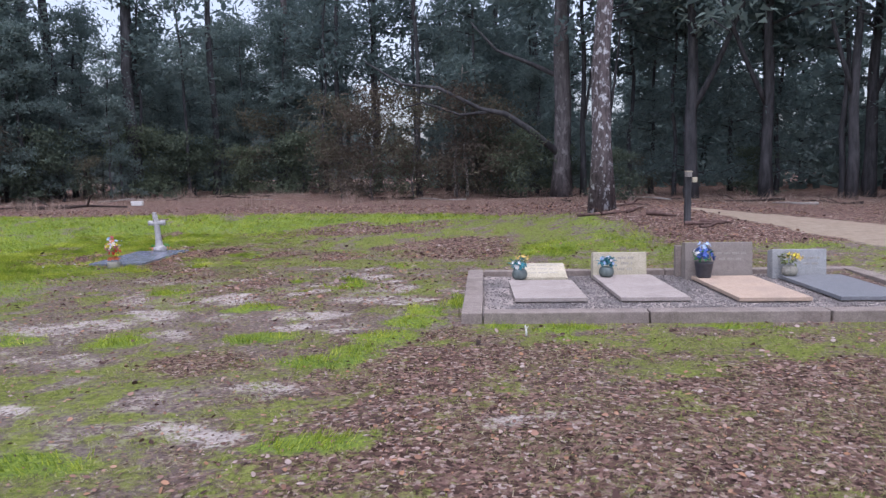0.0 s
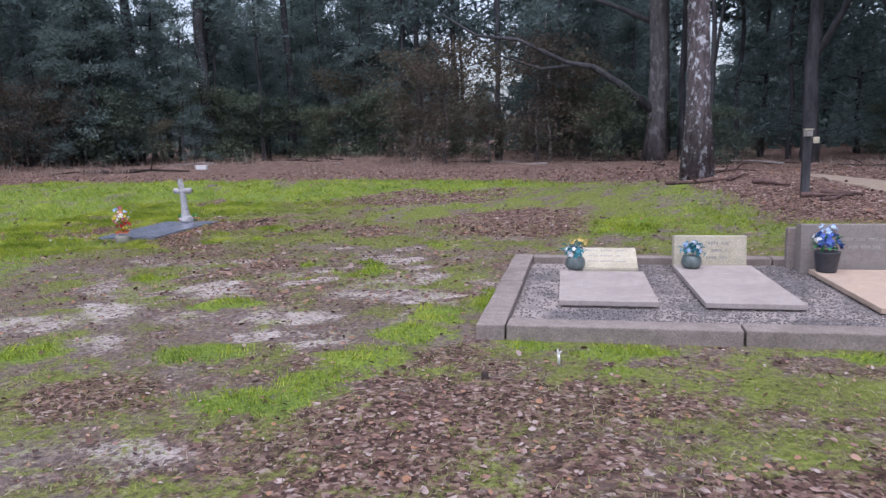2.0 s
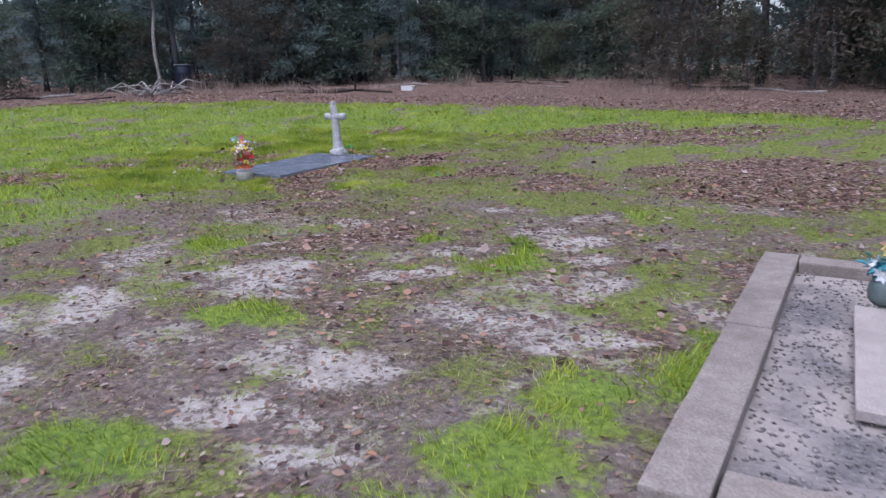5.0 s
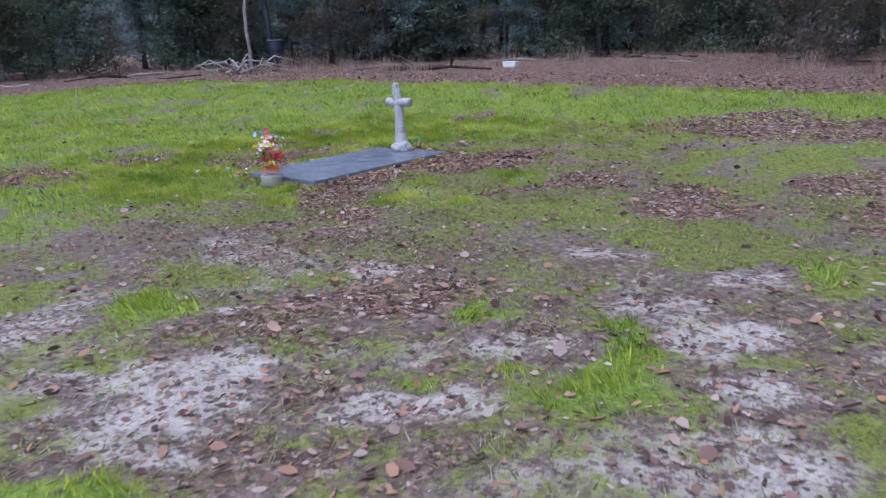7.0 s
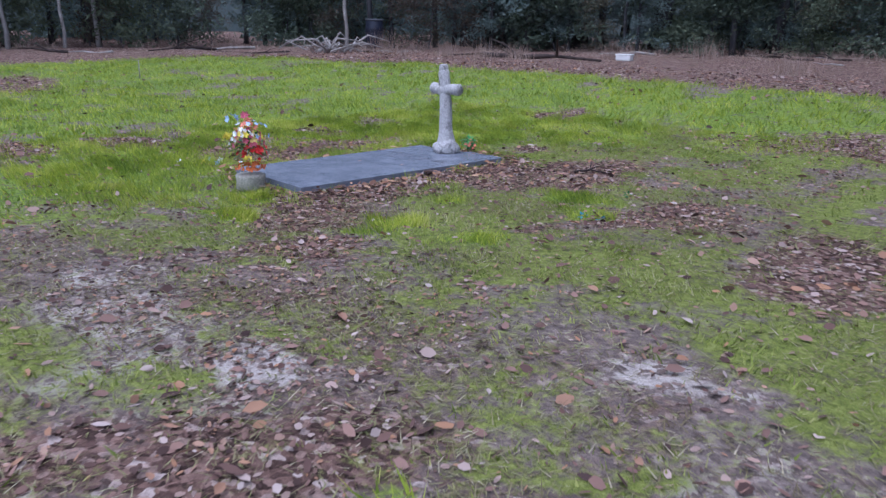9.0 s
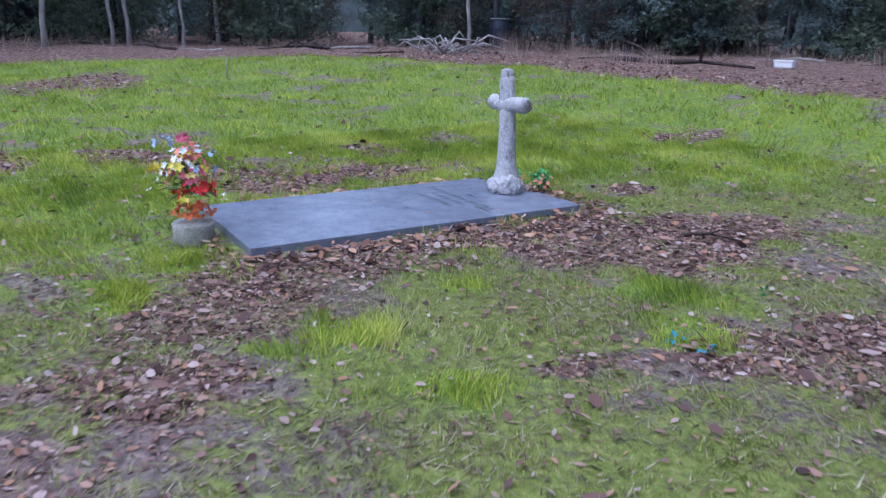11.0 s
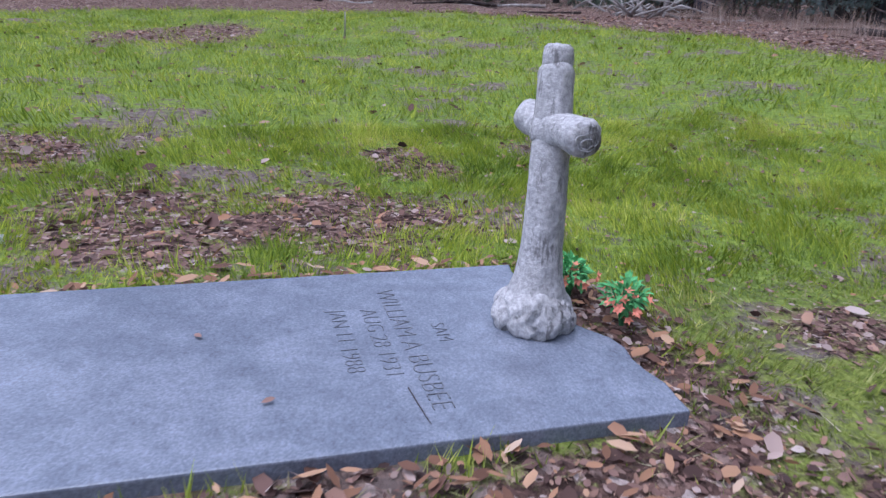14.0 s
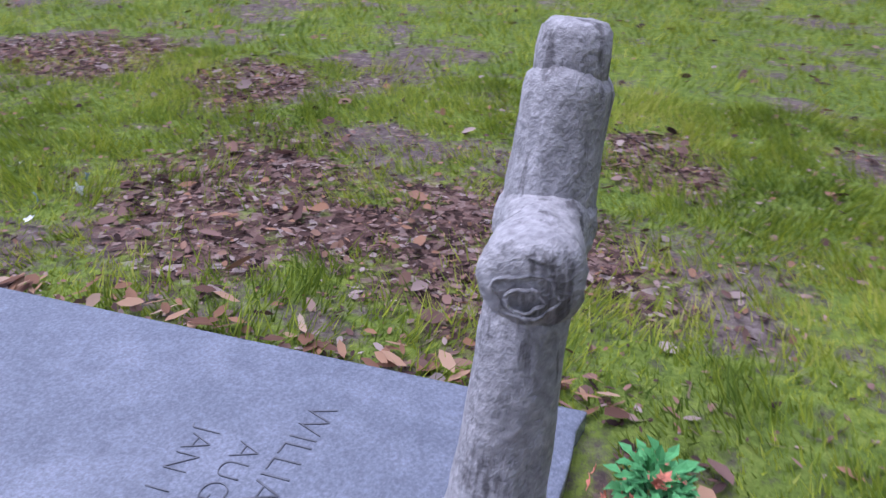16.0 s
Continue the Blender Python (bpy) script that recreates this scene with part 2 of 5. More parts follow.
def noise_of(nt, vec, scale, detail=4, rough=0.6, stretch=None):
    if stretch:
        mp = nt.nodes.new("ShaderNodeMapping")
        mp.inputs["Scale"].default_value = stretch
        nt.links.new(vec, mp.inputs[0])
        vec = mp.outputs[0]
    n = node(nt, "ShaderNodeTexNoise", Scale=scale, Detail=detail, Roughness=rough)
    nt.links.new(vec, n.inputs["Vector"])
    return n.outputs[0]


def ramp(nt, fac, stops):
    r = nt.nodes.new("ShaderNodeValToRGB")
    e = r.color_ramp.elements
    while len(e) < len(stops):
        e.new(0.5)
    for el, (p, c) in zip(e, stops):
        el.position, el.color = p, (*c, 1) if len(c) == 3 else c
    nt.links.new(fac, r.inputs[0])
    return r.outputs[0]


def mixc(nt, fac, a, b, mode="MIX"):
    n = nt.nodes.new("ShaderNodeMix")
    n.data_type, n.blend_type = "RGBA", mode
    for sock, val in ((n.inputs[0], fac), (n.inputs[6], a), (n.inputs[7], b)):
        if isinstance(val, (int, float)):
            sock.default_value = val
        elif isinstance(val, tuple):
            sock.default_value = (*val, 1)
        else:
            nt.links.new(val, sock)
    return n.outputs[2]


def bump(nt, b, fac, strength, distance):
    n = node(nt, "ShaderNodeBump", Strength=strength, Distance=distance)
    nt.links.new(fac, n.inputs["Height"])
    nt.links.new(n.outputs[0], b.inputs["Normal"])


def math_of(nt, op, a, b=0.0, clamp=False):
    n = nt.nodes.new("ShaderNodeMath")
    n.operation, n.use_clamp = op, clamp
    for sock, val in zip(n.inputs, (a, b)):
        if isinstance(val, (int, float)):
            sock.default_value = val
        else:
            nt.links.new(val, sock)
    return n.outputs[0]


def stone(name, dark, light, grain=60, stain=(0.5, 0.5, 0.5), rough=0.85, grit=0.3, spec=0.3, blotch=2.2):
    """Concrete or cut stone: broad stains, fine speckle, a rough skin."""
    m, nt, b = material(name, rough, spec)
    v = coords(nt)
    big, mid, fine = noise_of(nt, v, blotch, 5), noise_of(nt, v, 11, 5, .7), noise_of(nt, v, grain, 3, .7)
    c = ramp(nt, mid, [(.3, dark), (.7, light)])
    c = mixc(nt, ramp(nt, big, [(.47, (0, 0, 0)), (.68, (.75, .75, .75))]), c, stain)
    c = mixc(nt, 0.55, c, ramp(nt, fine, [(.32, (.25, .25, .25)), (.5, (.5, .5, .5)), (.68, (.8, .8, .8))]), "OVERLAY")
    nt.links.new(c, b.inputs["Base Color"])
    bump(nt, b, math_of(nt, "ADD", fine, mid), grit, 0.012)
    return m


def plain(name, col, vary=0.25, scale=30, rough=0.7, per="object", spec=0.3):
    """A painted or dyed surface with small variation."""
    m, nt, b = material(name, rough, spec)
    n = noise_of(nt, coords(nt), scale, 4)
    lo, hi = tuple(c * (1 - vary) for c in col), tuple(min(1, c * (1 + vary)) for c in col)
    nt.links.new(ramp(nt, n, [(.3, lo), (.7, hi)]), b.inputs["Base Color"])
    return m


def bark(name, dark, light, patch=None, scale=1.0):
    m, nt, b = material(name, 0.9, 0.15)
    v = coords(nt)
    ridges = noise_of(nt, v, 7 * scale, 6, .65, (1, 1, 0.22))
    blot = noise_of(nt, v, 3.4 * scale, 6, .7, (1, 1, .6))
    c = ramp(nt, ridges, [(.33, dark), (.66, light)])
    if patch:
        c = mixc(nt, ramp(nt, blot, [(.53, (0, 0, 0)), (.62, (.9, .9, .9))]), c, patch)
    nt.links.new(c, b.inputs["Base Color"])
    bump(nt, b, ridges, 0.8, 0.04)
    return m


def leafy(name, stops, rough=0.55, clear=0.25, noise_scale=0.7, own=0.6):
    """Foliage: colour differs from leaf to leaf and from tree to tree; some light passes through."""
    m, nt, b = material(name, rough, 0.08)
    geo, info = nt.nodes.new("ShaderNodeNewGeometry"), nt.nodes.new("ShaderNodeObjectInfo")
    fac = math_of(nt, "ADD", math_of(nt, "MULTIPLY", geo.outputs["Random Per Island"], own), math_of(nt, "MULTIPLY", info.outputs["Random"], 1 - own))
    c = ramp(nt, fac, stops)
    c = mixc(nt, .5, c, ramp(nt, noise_of(nt, coords(nt), noise_scale, 3), [(.3, (.3, .3, .3)), (.7, (.7, .7, .7))]), "OVERLAY")
    nt.links.new(c, b.inputs["Base Color"])
    if clear:
        t = nt.nodes.new("ShaderNodeBsdfTranslucent")
        nt.links.new(c, t.inputs[0])
        mx = nt.nodes.new("ShaderNodeMixShader")
        mx.inputs[0].default_value = clear
        nt.links.new(b.outputs[0], mx.inputs[1])
        nt.links.new(t.outputs[0], mx.inputs[2])
        nt.links.new(mx.outputs[0], nt.nodes["Material Output"].inputs[0])
    return m


def ground_material():
    """Earth that shows as thin turf, bare sand, leaf mould or track; the weights are stored on the ground."""
    m, nt, b = material("earth", 0.95, 0.1)
    v = coords(nt)
    at = {}
    for k in ("green", "sand", "litter", "lush", "road"):
        a = nt.nodes.new("ShaderNodeAttribute")
        a.attribute_name = k
        at[k] = a.outputs["Fac"]
    fine, mid, speck, wide = noise_of(nt, v, 60, 4, .7), noise_of(nt, v, 6, 6, .7), noise_of(nt, v, 20, 5, .75), noise_of(nt, v, 1.1, 4)
    warp = nt.nodes.new("ShaderNodeMapping")
    warp.inputs["Rotation"].default_value = (0, 0, .5)
    nt.links.new(mixc(nt, .06, v, node_colour(nt, v, 14)), warp.inputs[0])
    cells = node(nt, "ShaderNodeTexVoronoi", Scale=34.0, Randomness=1.0)
    nt.links.new(warp.outputs[0], cells.inputs["Vector"])
    pick = nt.nodes.new("ShaderNodeSeparateColor")
    nt.links.new(cells.outputs["Color"], pick.inputs[0])
    flake, flake2 = pick.outputs[0], pick.outputs[1]
    soil = ramp(nt, speck, [(.3, (.085, .065, .058)), (.5, (.19, .15, .135)), (.7, (.37, .315, .295))])
    red = ramp(nt, flake, [(0, (.045, .028, .024)), (.3, (.10, .06, .05)), (.55, (.165, .10, .082)), (.75, (.225, .142, .118)), (.9, (.30, .21, .18)), (1, (.44, .36, .33))])
    red = mixc(nt, .5, red, ramp(nt, speck, [(.3, (.2, .2, .2)), (.7, (.78, .78, .78))]), "OVERLAY")
    sand = ramp(nt, mid, [(.25, (.36, .31, .283)), (.75, (.58, .52, .48))])
    green = ramp(nt, speck, [(.28, (.065, .10, .025)), (.5, (.165, .24, .045)), (.72, (.30, .37, .08))])
    dull = ramp(nt, speck, [(.28, (.08, .095, .025)), (.5, (.17, .20, .045)), (.72, (.29, .31, .10))])
    green = mixc(nt, .5, green, ramp(nt, wide, [(.3, (.33, .36, .4)), (.7, (.68, .6, .45))]), "OVERLAY")

    def edge(k, spread, lo=.3, hi=.72):
        f = math_of(nt, "ADD", at[k], math_of(nt, "MULTIPLY", math_of(nt, "SUBTRACT", math_of(nt, "ADD", mid, speck), 1.0), spread))
        return ramp(nt, f, [(lo, (0, 0, 0)), (hi, (1, 1, 1))])

    c = mixc(nt, edge("litter", 1.3), soil, red)
    bare = mixc(nt, ramp(nt, flake2, [(.76, (0, 0, 0)), (.84, (.8, .8, .8))]), mixc(nt, ramp(nt, speck, [(.5, (0, 0, 0)), (.66, (.7, .7, .7))]), sand, soil), red)
    c = mixc(nt, edge("sand", 2.1, .42, .75), c, bare)
    c = mixc(nt, edge("green", 2.2, .28, .82), c, mixc(nt, at["lush"], dull, green))
    c = mixc(nt, edge("road", .5), c, ramp(nt, mid, [(.25, (.28, .22, .17)), (.75, (.41, .34, .265))]))
    nt.links.new(c, b.inputs["Base Color"])
    bump(nt, b, math_of(nt, "ADD", math_of(nt, "ADD", speck, fine), math_of(nt, "MULTIPLY", flake, .6)), 0.7, 0.03)
    return m


def node_colour(nt, vec, scale):
    n = node(nt, "ShaderNodeTexNoise", Scale=scale, Detail=2.0)
    nt.links.new(vec, n.inputs["Vector"])
    return n.outputs["Color"]


def blade_material():
    m, nt, b = material("grass blades", 0.6, 0.2)
    geo = nt.nodes.new("ShaderNodeNewGeometry")
    a = nt.nodes.new("ShaderNodeAttribute")
    a.attribute_name = "lush"
    r = geo.outputs["Random Per Island"]
    tone = noise_of(nt, coords(nt), 1.3, 4, .65)
    r = math_of(nt, "ADD", math_of(nt, "MULTIPLY", r, .62), math_of(nt, "MULTIPLY", math_of(nt, "SUBTRACT", tone, .36), 1.6), True)
    fresh = ramp(nt, r, [(0, (.08, .14, .018)), (.4, (.215, .30, .03)), (.75, (.43, .49, .045)), (1, (.58, .56, .12))])
    dry = ramp(nt, r, [(0, (.11, .15, .03)), (.5, (.24, .29, .06)), (.75, (.35, .36, .12)), (1, (.46, .42, .26))])
    c = mixc(nt, a.outputs["Fac"], dry, fresh)
    nt.links.new(c, b.inputs["Base Color"])
    t = nt.nodes.new("ShaderNodeBsdfTranslucent")
    nt.links.new(c, t.inputs[0])
    mx = nt.nodes.new("ShaderNodeMixShader")
    mx.inputs[0].default_value = 0.3
    nt.links.new(b.outputs[0], mx.inputs[1])
    nt.links.new(t.outputs[0], mx.inputs[2])
    nt.links.new(mx.outputs[0], nt.nodes["Material Output"].inputs[0])
    return m


EARTH = ground_material()
BLADES = blade_material()
DRY_LEAF = leafy("dry leaves", [(0, (.06, .039, .036)), (.2, (.125, .074, .064)), (.4, (.20, .12, .10)), (.58, (.275, .17, .143)), (.72, (.36, .195, .115)), (.86, (.35, .25, .218)), (.96, (.40, .31, .28)), (1, (.46, .38, .35))], 0.8, 0.12, 3, 1.0)
TAN_LEAF = leafy("tan leaves", [(0, (.10, .055, .045)), (.3, (.23, .12, .075)), (.6, (.38, .21, .125)), (.85, (.48, .31, .20)), (1, (.54, .43, .35))], 0.7, 0.12, 3, 0.1)
KERB = stone("kerb concrete", (.20, .165, .148), (.30, .253, .227), 80, (.16, .13, .113))
SLAB_PINK = stone("pinkish concrete", (.31, .265, .245), (.39, .34, .315), 120, (.27, .23, .215), grit=.12)
SLAB_TAN = stone("tan concrete", (.39, .29, .22), (.46, .355, .28), 120, (.35, .27, .22), grit=.12)
SLAB_GREY = stone("grey granite", (.15, .155, .17), (.21, .215, .23), 150, (.18, .18, .195), .6, .1)
CREAM = stone("cream stone", (.43, .385, .29), (.53, .48, .375), 90, (.34, .30, .22), grit=.15)
PURPLE = stone("mauve granite", (.20, .17, .155), (.27, .235, .215), 110, (.22, .19, .17), .5, .1, .5)
PALE = stone("pale stone", (.29, .295, .30), (.37, .375, .38), 100, (.25, .25, .25), grit=.15)
LEDGER = stone("grave slab granite", (.125, .14, .178), (.18, .197, .245), 150, (.215, .233, .285), .24, .06, .5, 7.0)
LOGSTONE = stone("log-shaped concrete", (.335, .325, .33), (.455, .44, .445), 70, (.36, .35, .355), .9, .55)
nt = LOGSTONE.node_tree
cracks = ramp(nt, noise_of(nt, coords(nt), 34, 5, .6, (1, 1, .18)), [(.36, (.25, .24, .24)), (.44, (1, 1, 1))])
shader = nt.nodes["Principled BSDF"]
nt.links.new(mixc(nt, .75, shader.inputs["Base Color"].links[0].from_socket, cracks, "MULTIPLY"), shader.inputs["Base Color"])
# Dark grey stands in for shade inside cut letters; these lie flat on top.
SHADOWED = plain("letters toned as groove shade", (.115, .12, .14), .4)
FAINT = plain("weathered letters", (.34, .32, .29), .2)
GRAVEL = leafy("grey gravel", [(0, (.13, .115, .115)), (.35, (.19, .17, .168)), (.7, (.25, .225, .22)), (1, (.36, .325, .31))], .9, 0, 2, 1.0)
BARK_PINE = bark("pine bark", (.032, .033, .037), (.10, .097, .104))
BARK_GREY = bark("grey bark", (.06, .054, .056), (.17, .155, .158), (.24, .225, .23))
BARK_LICHEN = bark("lichened bark", (.05, .042, .045), (.17, .14, .145), (.58, .58, .62), 3.0)
BARK_PALE = bark("pale bark", (.20, .18, .17), (.42, .39, .37), (.5, .47, .45))
DEADWOOD = bark("weathered dead wood", (.22, .20, .19), (.46, .43, .41))
BARK_LOG = bark("rotting red bark", (.06, .04, .036), (.17, .11, .10))
DARKWOOD = bark("rotten dark wood", (.02, .016, .015), (.08, .06, .055))
NEEDLE = leafy("dark evergreen foliage", [(0, (.115, .16, .16)), (.5, (.16, .213, .204)), (1, (.215, .27, .24))], .9, .5, .35, .35)
GREENLEAF = leafy("green undergrowth", [(0, (.08, .11, .085)), (.5, (.12, .15, .11)), (1, (.17, .20, .125))], .8, .4, .7, .4)
BROWNLEAF = leafy("brown undergrowth", [(0, (.09, .075, .062)), (.5, (.13, .108, .088)), (.8, (.15, .14, .10)), (1, (.12, .14, .09))], .8, .4, .7, .4)

# ---------------------------------------------------------------- ground
def axis(lo, hi, step, reach):
    inner = list(np.arange(lo, hi, step))
    s, p, q = step, lo, hi
    left, right = [], []
    while p > -reach or q < reach:
        s *= 1.22
        p, q = p - s, q + s
        left.append(p)
        right.append(q)
    return np.array(left[::-1] + inner + [hi] + right)


def build_ground():
    xs, ys = axis(-20.0, 7.0, 0.1, 600), axis(2.5, 21.0, 0.1, 600)
    X, Y = np.meshgrid(xs, ys)
    x, y = X.ravel(), Y.ravel()
    z = height(x, y)
    verts = np.column_stack((x, y, z))
    i = np.arange(len(ys) - 1)[:, None] * len(xs) + np.arange(len(xs) - 1)[None, :]
    i = i.ravel()
    faces = np.column_stack((i, i + 1, i + 1 + len(xs), i + len(xs)))
    me = mesh_from("ground", verts, faces, EARTH, True)
    g, s, l, u, w = cover(x, y)
    d = track(x, y)
    put_attribute(me, "green", g)
    put_attribute(me, "sand", s)
    put_attribute(me, "litter", l)
    put_attribute(me, "lush", u)
    put_attribute(me, "road", smooth(1.25, 0.75, d + (fbm(x, y, .8, 71) - .5) * .5))
    return tagged(new("ground", me), "grassy sandy ground with bare patches and fallen leaves", "ground", kind="structure")


build_ground()


def build_grass():
    """Short blades, dense where the grass is lush."""
    zones = ((-10.2, -3.8, 11.6, 18.2, 230000, 1.0), (-6.5, 4.5, 2.6, 15.0, 240000, 1.15), (-21.5, 6.5, 9.0, 23.0, 230000, 1.9))
    P, S, U = [], [], []
    for x0, x1, y0, y1, n, size in zones:
        x, y = rng.uniform(x0, x1, n), rng.uniform(y0, y1, n)
        g, s, l, u, w = cover(x, y)
        ok = (rng.random(n) < g * (0.5 + 0.5 * u)) & ~in_kerb(x, y) & ~in_slab(x, y) & (track(x, y) > 1.2)
        if size > 1.5:
            ok &= ~((x > -10.2) & (x < -3.8) & (y > 11.6) & (y < 18.2))
        P.append(np.column_stack((x[ok], y[ok])))
        S.append(np.full(ok.sum(), size))
        U.append(u[ok])
    p, s, u = np.concatenate(P), np.concatenate(S), np.concatenate(U)
    n = len(p)
    z = height(p[:, 0], p[:, 1])
    a, lean, b = rng.uniform(0, 2 * np.pi, n), rng.uniform(0, 2 * np.pi, n), rng.uniform(0.2, 1.1, n)
    clump = smooth(.3, .7, fbm(p[:, 0], p[:, 1], .14, 73, 2))
    lean = 9 * fbm(p[:, 0], p[:, 1], .5, 77, 2) + rng.normal(0, .9, n)
    h = (0.02 + 0.024 * u) * rng.uniform(.5, 1.4, n) * (0.75 + 0.25 * s) * (.45 + 1.1 * clump)
    w = 0.0030 * s * rng.uniform(.7, 1.4, n)
    base = np.column_stack((p, z - 0.004))
    side = np.column_stack((np.cos(a) * w, np.sin(a) * w, np.zeros(n)))
    tip = base + np.column_stack((np.cos(lean) * h * b, np.sin(lean) * h * b, h))
    verts = np.stack((base - side, base + side, tip), 1).reshape(-1, 3)
    me = mesh_from("grass", verts, np.arange(3 * n).reshape(-1, 3), BLADES)
    put_attribute(me, "lush", np.repeat(np.clip(u + rng.normal(0, .18, n), 0, 1), 3))
    return tagged(new("grass", me), "short yellow-green grass in uneven tufts", "grass", kind="stuff")


def build_thatch():
    """Matted dead grass lying low between the leaves."""
    P = []
    for x0, x1, y0, y1, n in ((-6.5, 5.0, 2.4, 15.5, 260000), (-10.0, -3.8, 11.0, 18.0, 50000)):
        x, y = rng.uniform(x0, x1, n), rng.uniform(y0, y1, n)
        g, s, l, u, w = cover(x, y)
        ok = (rng.random(n) < (1 - u) * (1 - .75 * s) * (.25 + .75 * smooth(.4, .6, fbm(x, y, .5, 33)))) & ~in_kerb(x, y) & ~in_slab(x, y)
        P.append(np.column_stack((x[ok], y[ok])))
    p = np.concatenate(P)
    n = len(p)
    a, l, w = rng.uniform(0, 2 * np.pi, n), rng.uniform(.025, .08, n), rng.uniform(.0015, .0035, n)
    base = np.column_stack((p, height(p[:, 0], p[:, 1]) + .003))
    way = np.column_stack((np.cos(a), np.sin(a), rng.uniform(.05, .4, n)))
    side = np.column_stack((-np.sin(a), np.cos(a), np.zeros(n))) * w[:, None]
    verts = np.stack((base - side, base + side, base + way * l[:, None]), 1).reshape(-1, 3)
    me = mesh_from("dead_grass", verts, np.arange(3 * n).reshape(-1, 3), THATCH)
    return tagged(new("dead_grass", me), "matted dull brown dead grass between leaves", "dead grass", kind="stuff")


THATCH = leafy("matted dead grass", [(0, (.09, .07, .045)), (.35, (.18, .145, .085)), (.6, (.25, .22, .12)), (.8, (.20, .22, .08)), (1, (.42, .36, .27))], .8, .15, 2, 1.0)


def leaf_arrays(p, z, size, heading, curl, tilt):
    """Fallen leaves: pointed, folded along the middle and curled, lying at a slant."""
    n = len(p)
    L, W = size, size * rng.uniform(.32, .62, n)
    zero, skew = np.zeros(n), rng.uniform(-.12, .12, n)
    local = np.stack([np.column_stack((-L / 2, zero, curl * L * .25)), np.column_stack((L * (skew - .2), W * .42, curl * W)), np.column_stack((L * (skew + .2), W * .36, curl * W * 1.1)),
                      np.column_stack((L / 2, W * skew, curl * L * .45)), np.column_stack((L * (.2 - skew), -W * .4, curl * W)), np.column_stack((-L * (.2 + skew), -W * .36, curl * W * .8))], 1)
    c, s = np.cos(heading)[:, None], np.sin(heading)[:, None]
    local[:, :, 2] += local[:, :, 1] * tilt[:, None] + np.abs(tilt)[:, None] * W[:, None] * .4
    x, y = local[:, :, 0] * c - local[:, :, 1] * s, local[:, :, 0] * s + local[:, :, 1] * c
    verts = np.stack((x + p[:, 0:1], y + p[:, 1:2], local[:, :, 2] + z[:, None]), 2).reshape(-1, 3)
    q = np.array([[0, 3, 2, 1], [0, 5, 4, 3]])
    return verts, (np.arange(n)[:, None, None] * 6 + q[None]).reshape(-1, 4)


def build_litter():
    zones = ((-10.2, -3.6, 11.0, 18.2, 95000, .0225), (-6.5, 4.8, 2.6, 15.5, 66000, .032), (-20, 7.5, 9, 24, 50000, .048))
    P, S = [], []
    for x0, x1, y0, y1, n, size in zones:
        x, y = rng.uniform(x0, x1, n), rng.uniform(y0, y1, n)
        g, s, l, u, w = cover(x, y)
        edge = np.exp(-(np.maximum(np.abs(x + 6.8) - .53, 0) ** 2 + np.maximum(np.abs(y - 14.1) - 1.07, 0) ** 2) / .02) * .8
        ok = (rng.random(n) < np.maximum(l * (1 - .6 * g), edge)) & ((size < .06) | (y > 18.2) | (x < -10.2) | ((x > -3.6) & (y > 15.5))) & ~in_kerb(x, y) & ~in_slab(x, y) & (track(x, y) > 1.0)
        P.append(np.column_stack((x[ok], y[ok])))
        S.append(np.full(ok.sum(), size))
    p, s = np.concatenate(P), np.concatenate(S)
    n = len(p)
    v, f = leaf_arrays(p, height(p[:, 0], p[:, 1]) + .004, s * np.clip(rng.lognormal(-.15, .48, n), .3, 1.75), rng.uniform(0, 6.3, n), rng.uniform(-.2, .65, n), rng.normal(0, .6, n))
    return tagged(new("leaf_litter", mesh_from("leaf_litter", v, f, DRY_LEAF)), "scattered brown and reddish fallen leaves", "fallen leaves", kind="stuff")


build_grass()
build_thatch()
build_litter()


# ---------------------------------------------------------------- grave plot with kerb
def build_plot():
    plot = thing("grave_kerb", (0, 0, 0), "low grey concrete kerb round a family grave plot", "grave kerb", kind="")
    runs = ((-.32, -.09, 8.06, 9.79), (-.33, -.10, 9.80, 11.42), (-.075, 1.715, 8.06, 8.29), (1.735, 3.63, 8.07, 8.30), (3.65, 5.44, 8.06, 8.29),
            (-.09, 2.6, 11.2, 11.40), (2.62, 5.2, 11.2, 11.41), (5.21, 5.44, 8.30, 9.9), (5.21, 5.43, 9.92, 11.41))
    for k, (x0, x1, y0, y1) in enumerate(runs):
        part("kerb_stone", block(bmesh.new(), x0, x1, y0, y1, -.05, .125, .012, .004, 8, k), KERB, plot)
    bed = bmesh.new()
    block(bed, -.1, 5.22, 8.28, 11.22, -.04, .045)
    m, nt, b = material("gravel bed", .95, .1)
    v = coords(nt)
    n = noise_of(nt, v, 38, 4, .7)
    c = ramp(nt, n, [(.3, (.12, .107, .107)), (.55, (.195, .177, .177)), (.7, (.29, .265, .26))])
    wash = ramp(nt, noise_of(nt, v, 1.4, 3), [(.42, (0, 0, 0)), (.58, (.9, .9, .9))])
    c = mixc(nt, wash, c, (.40, .345, .32))
    nt.links.new(c, b.inputs["Base Color"])
    bump(nt, b, n, .8, .03)
    part("gravel_bed", bed, m, plot, "bed of grey gravel and washed sand")
    return plot


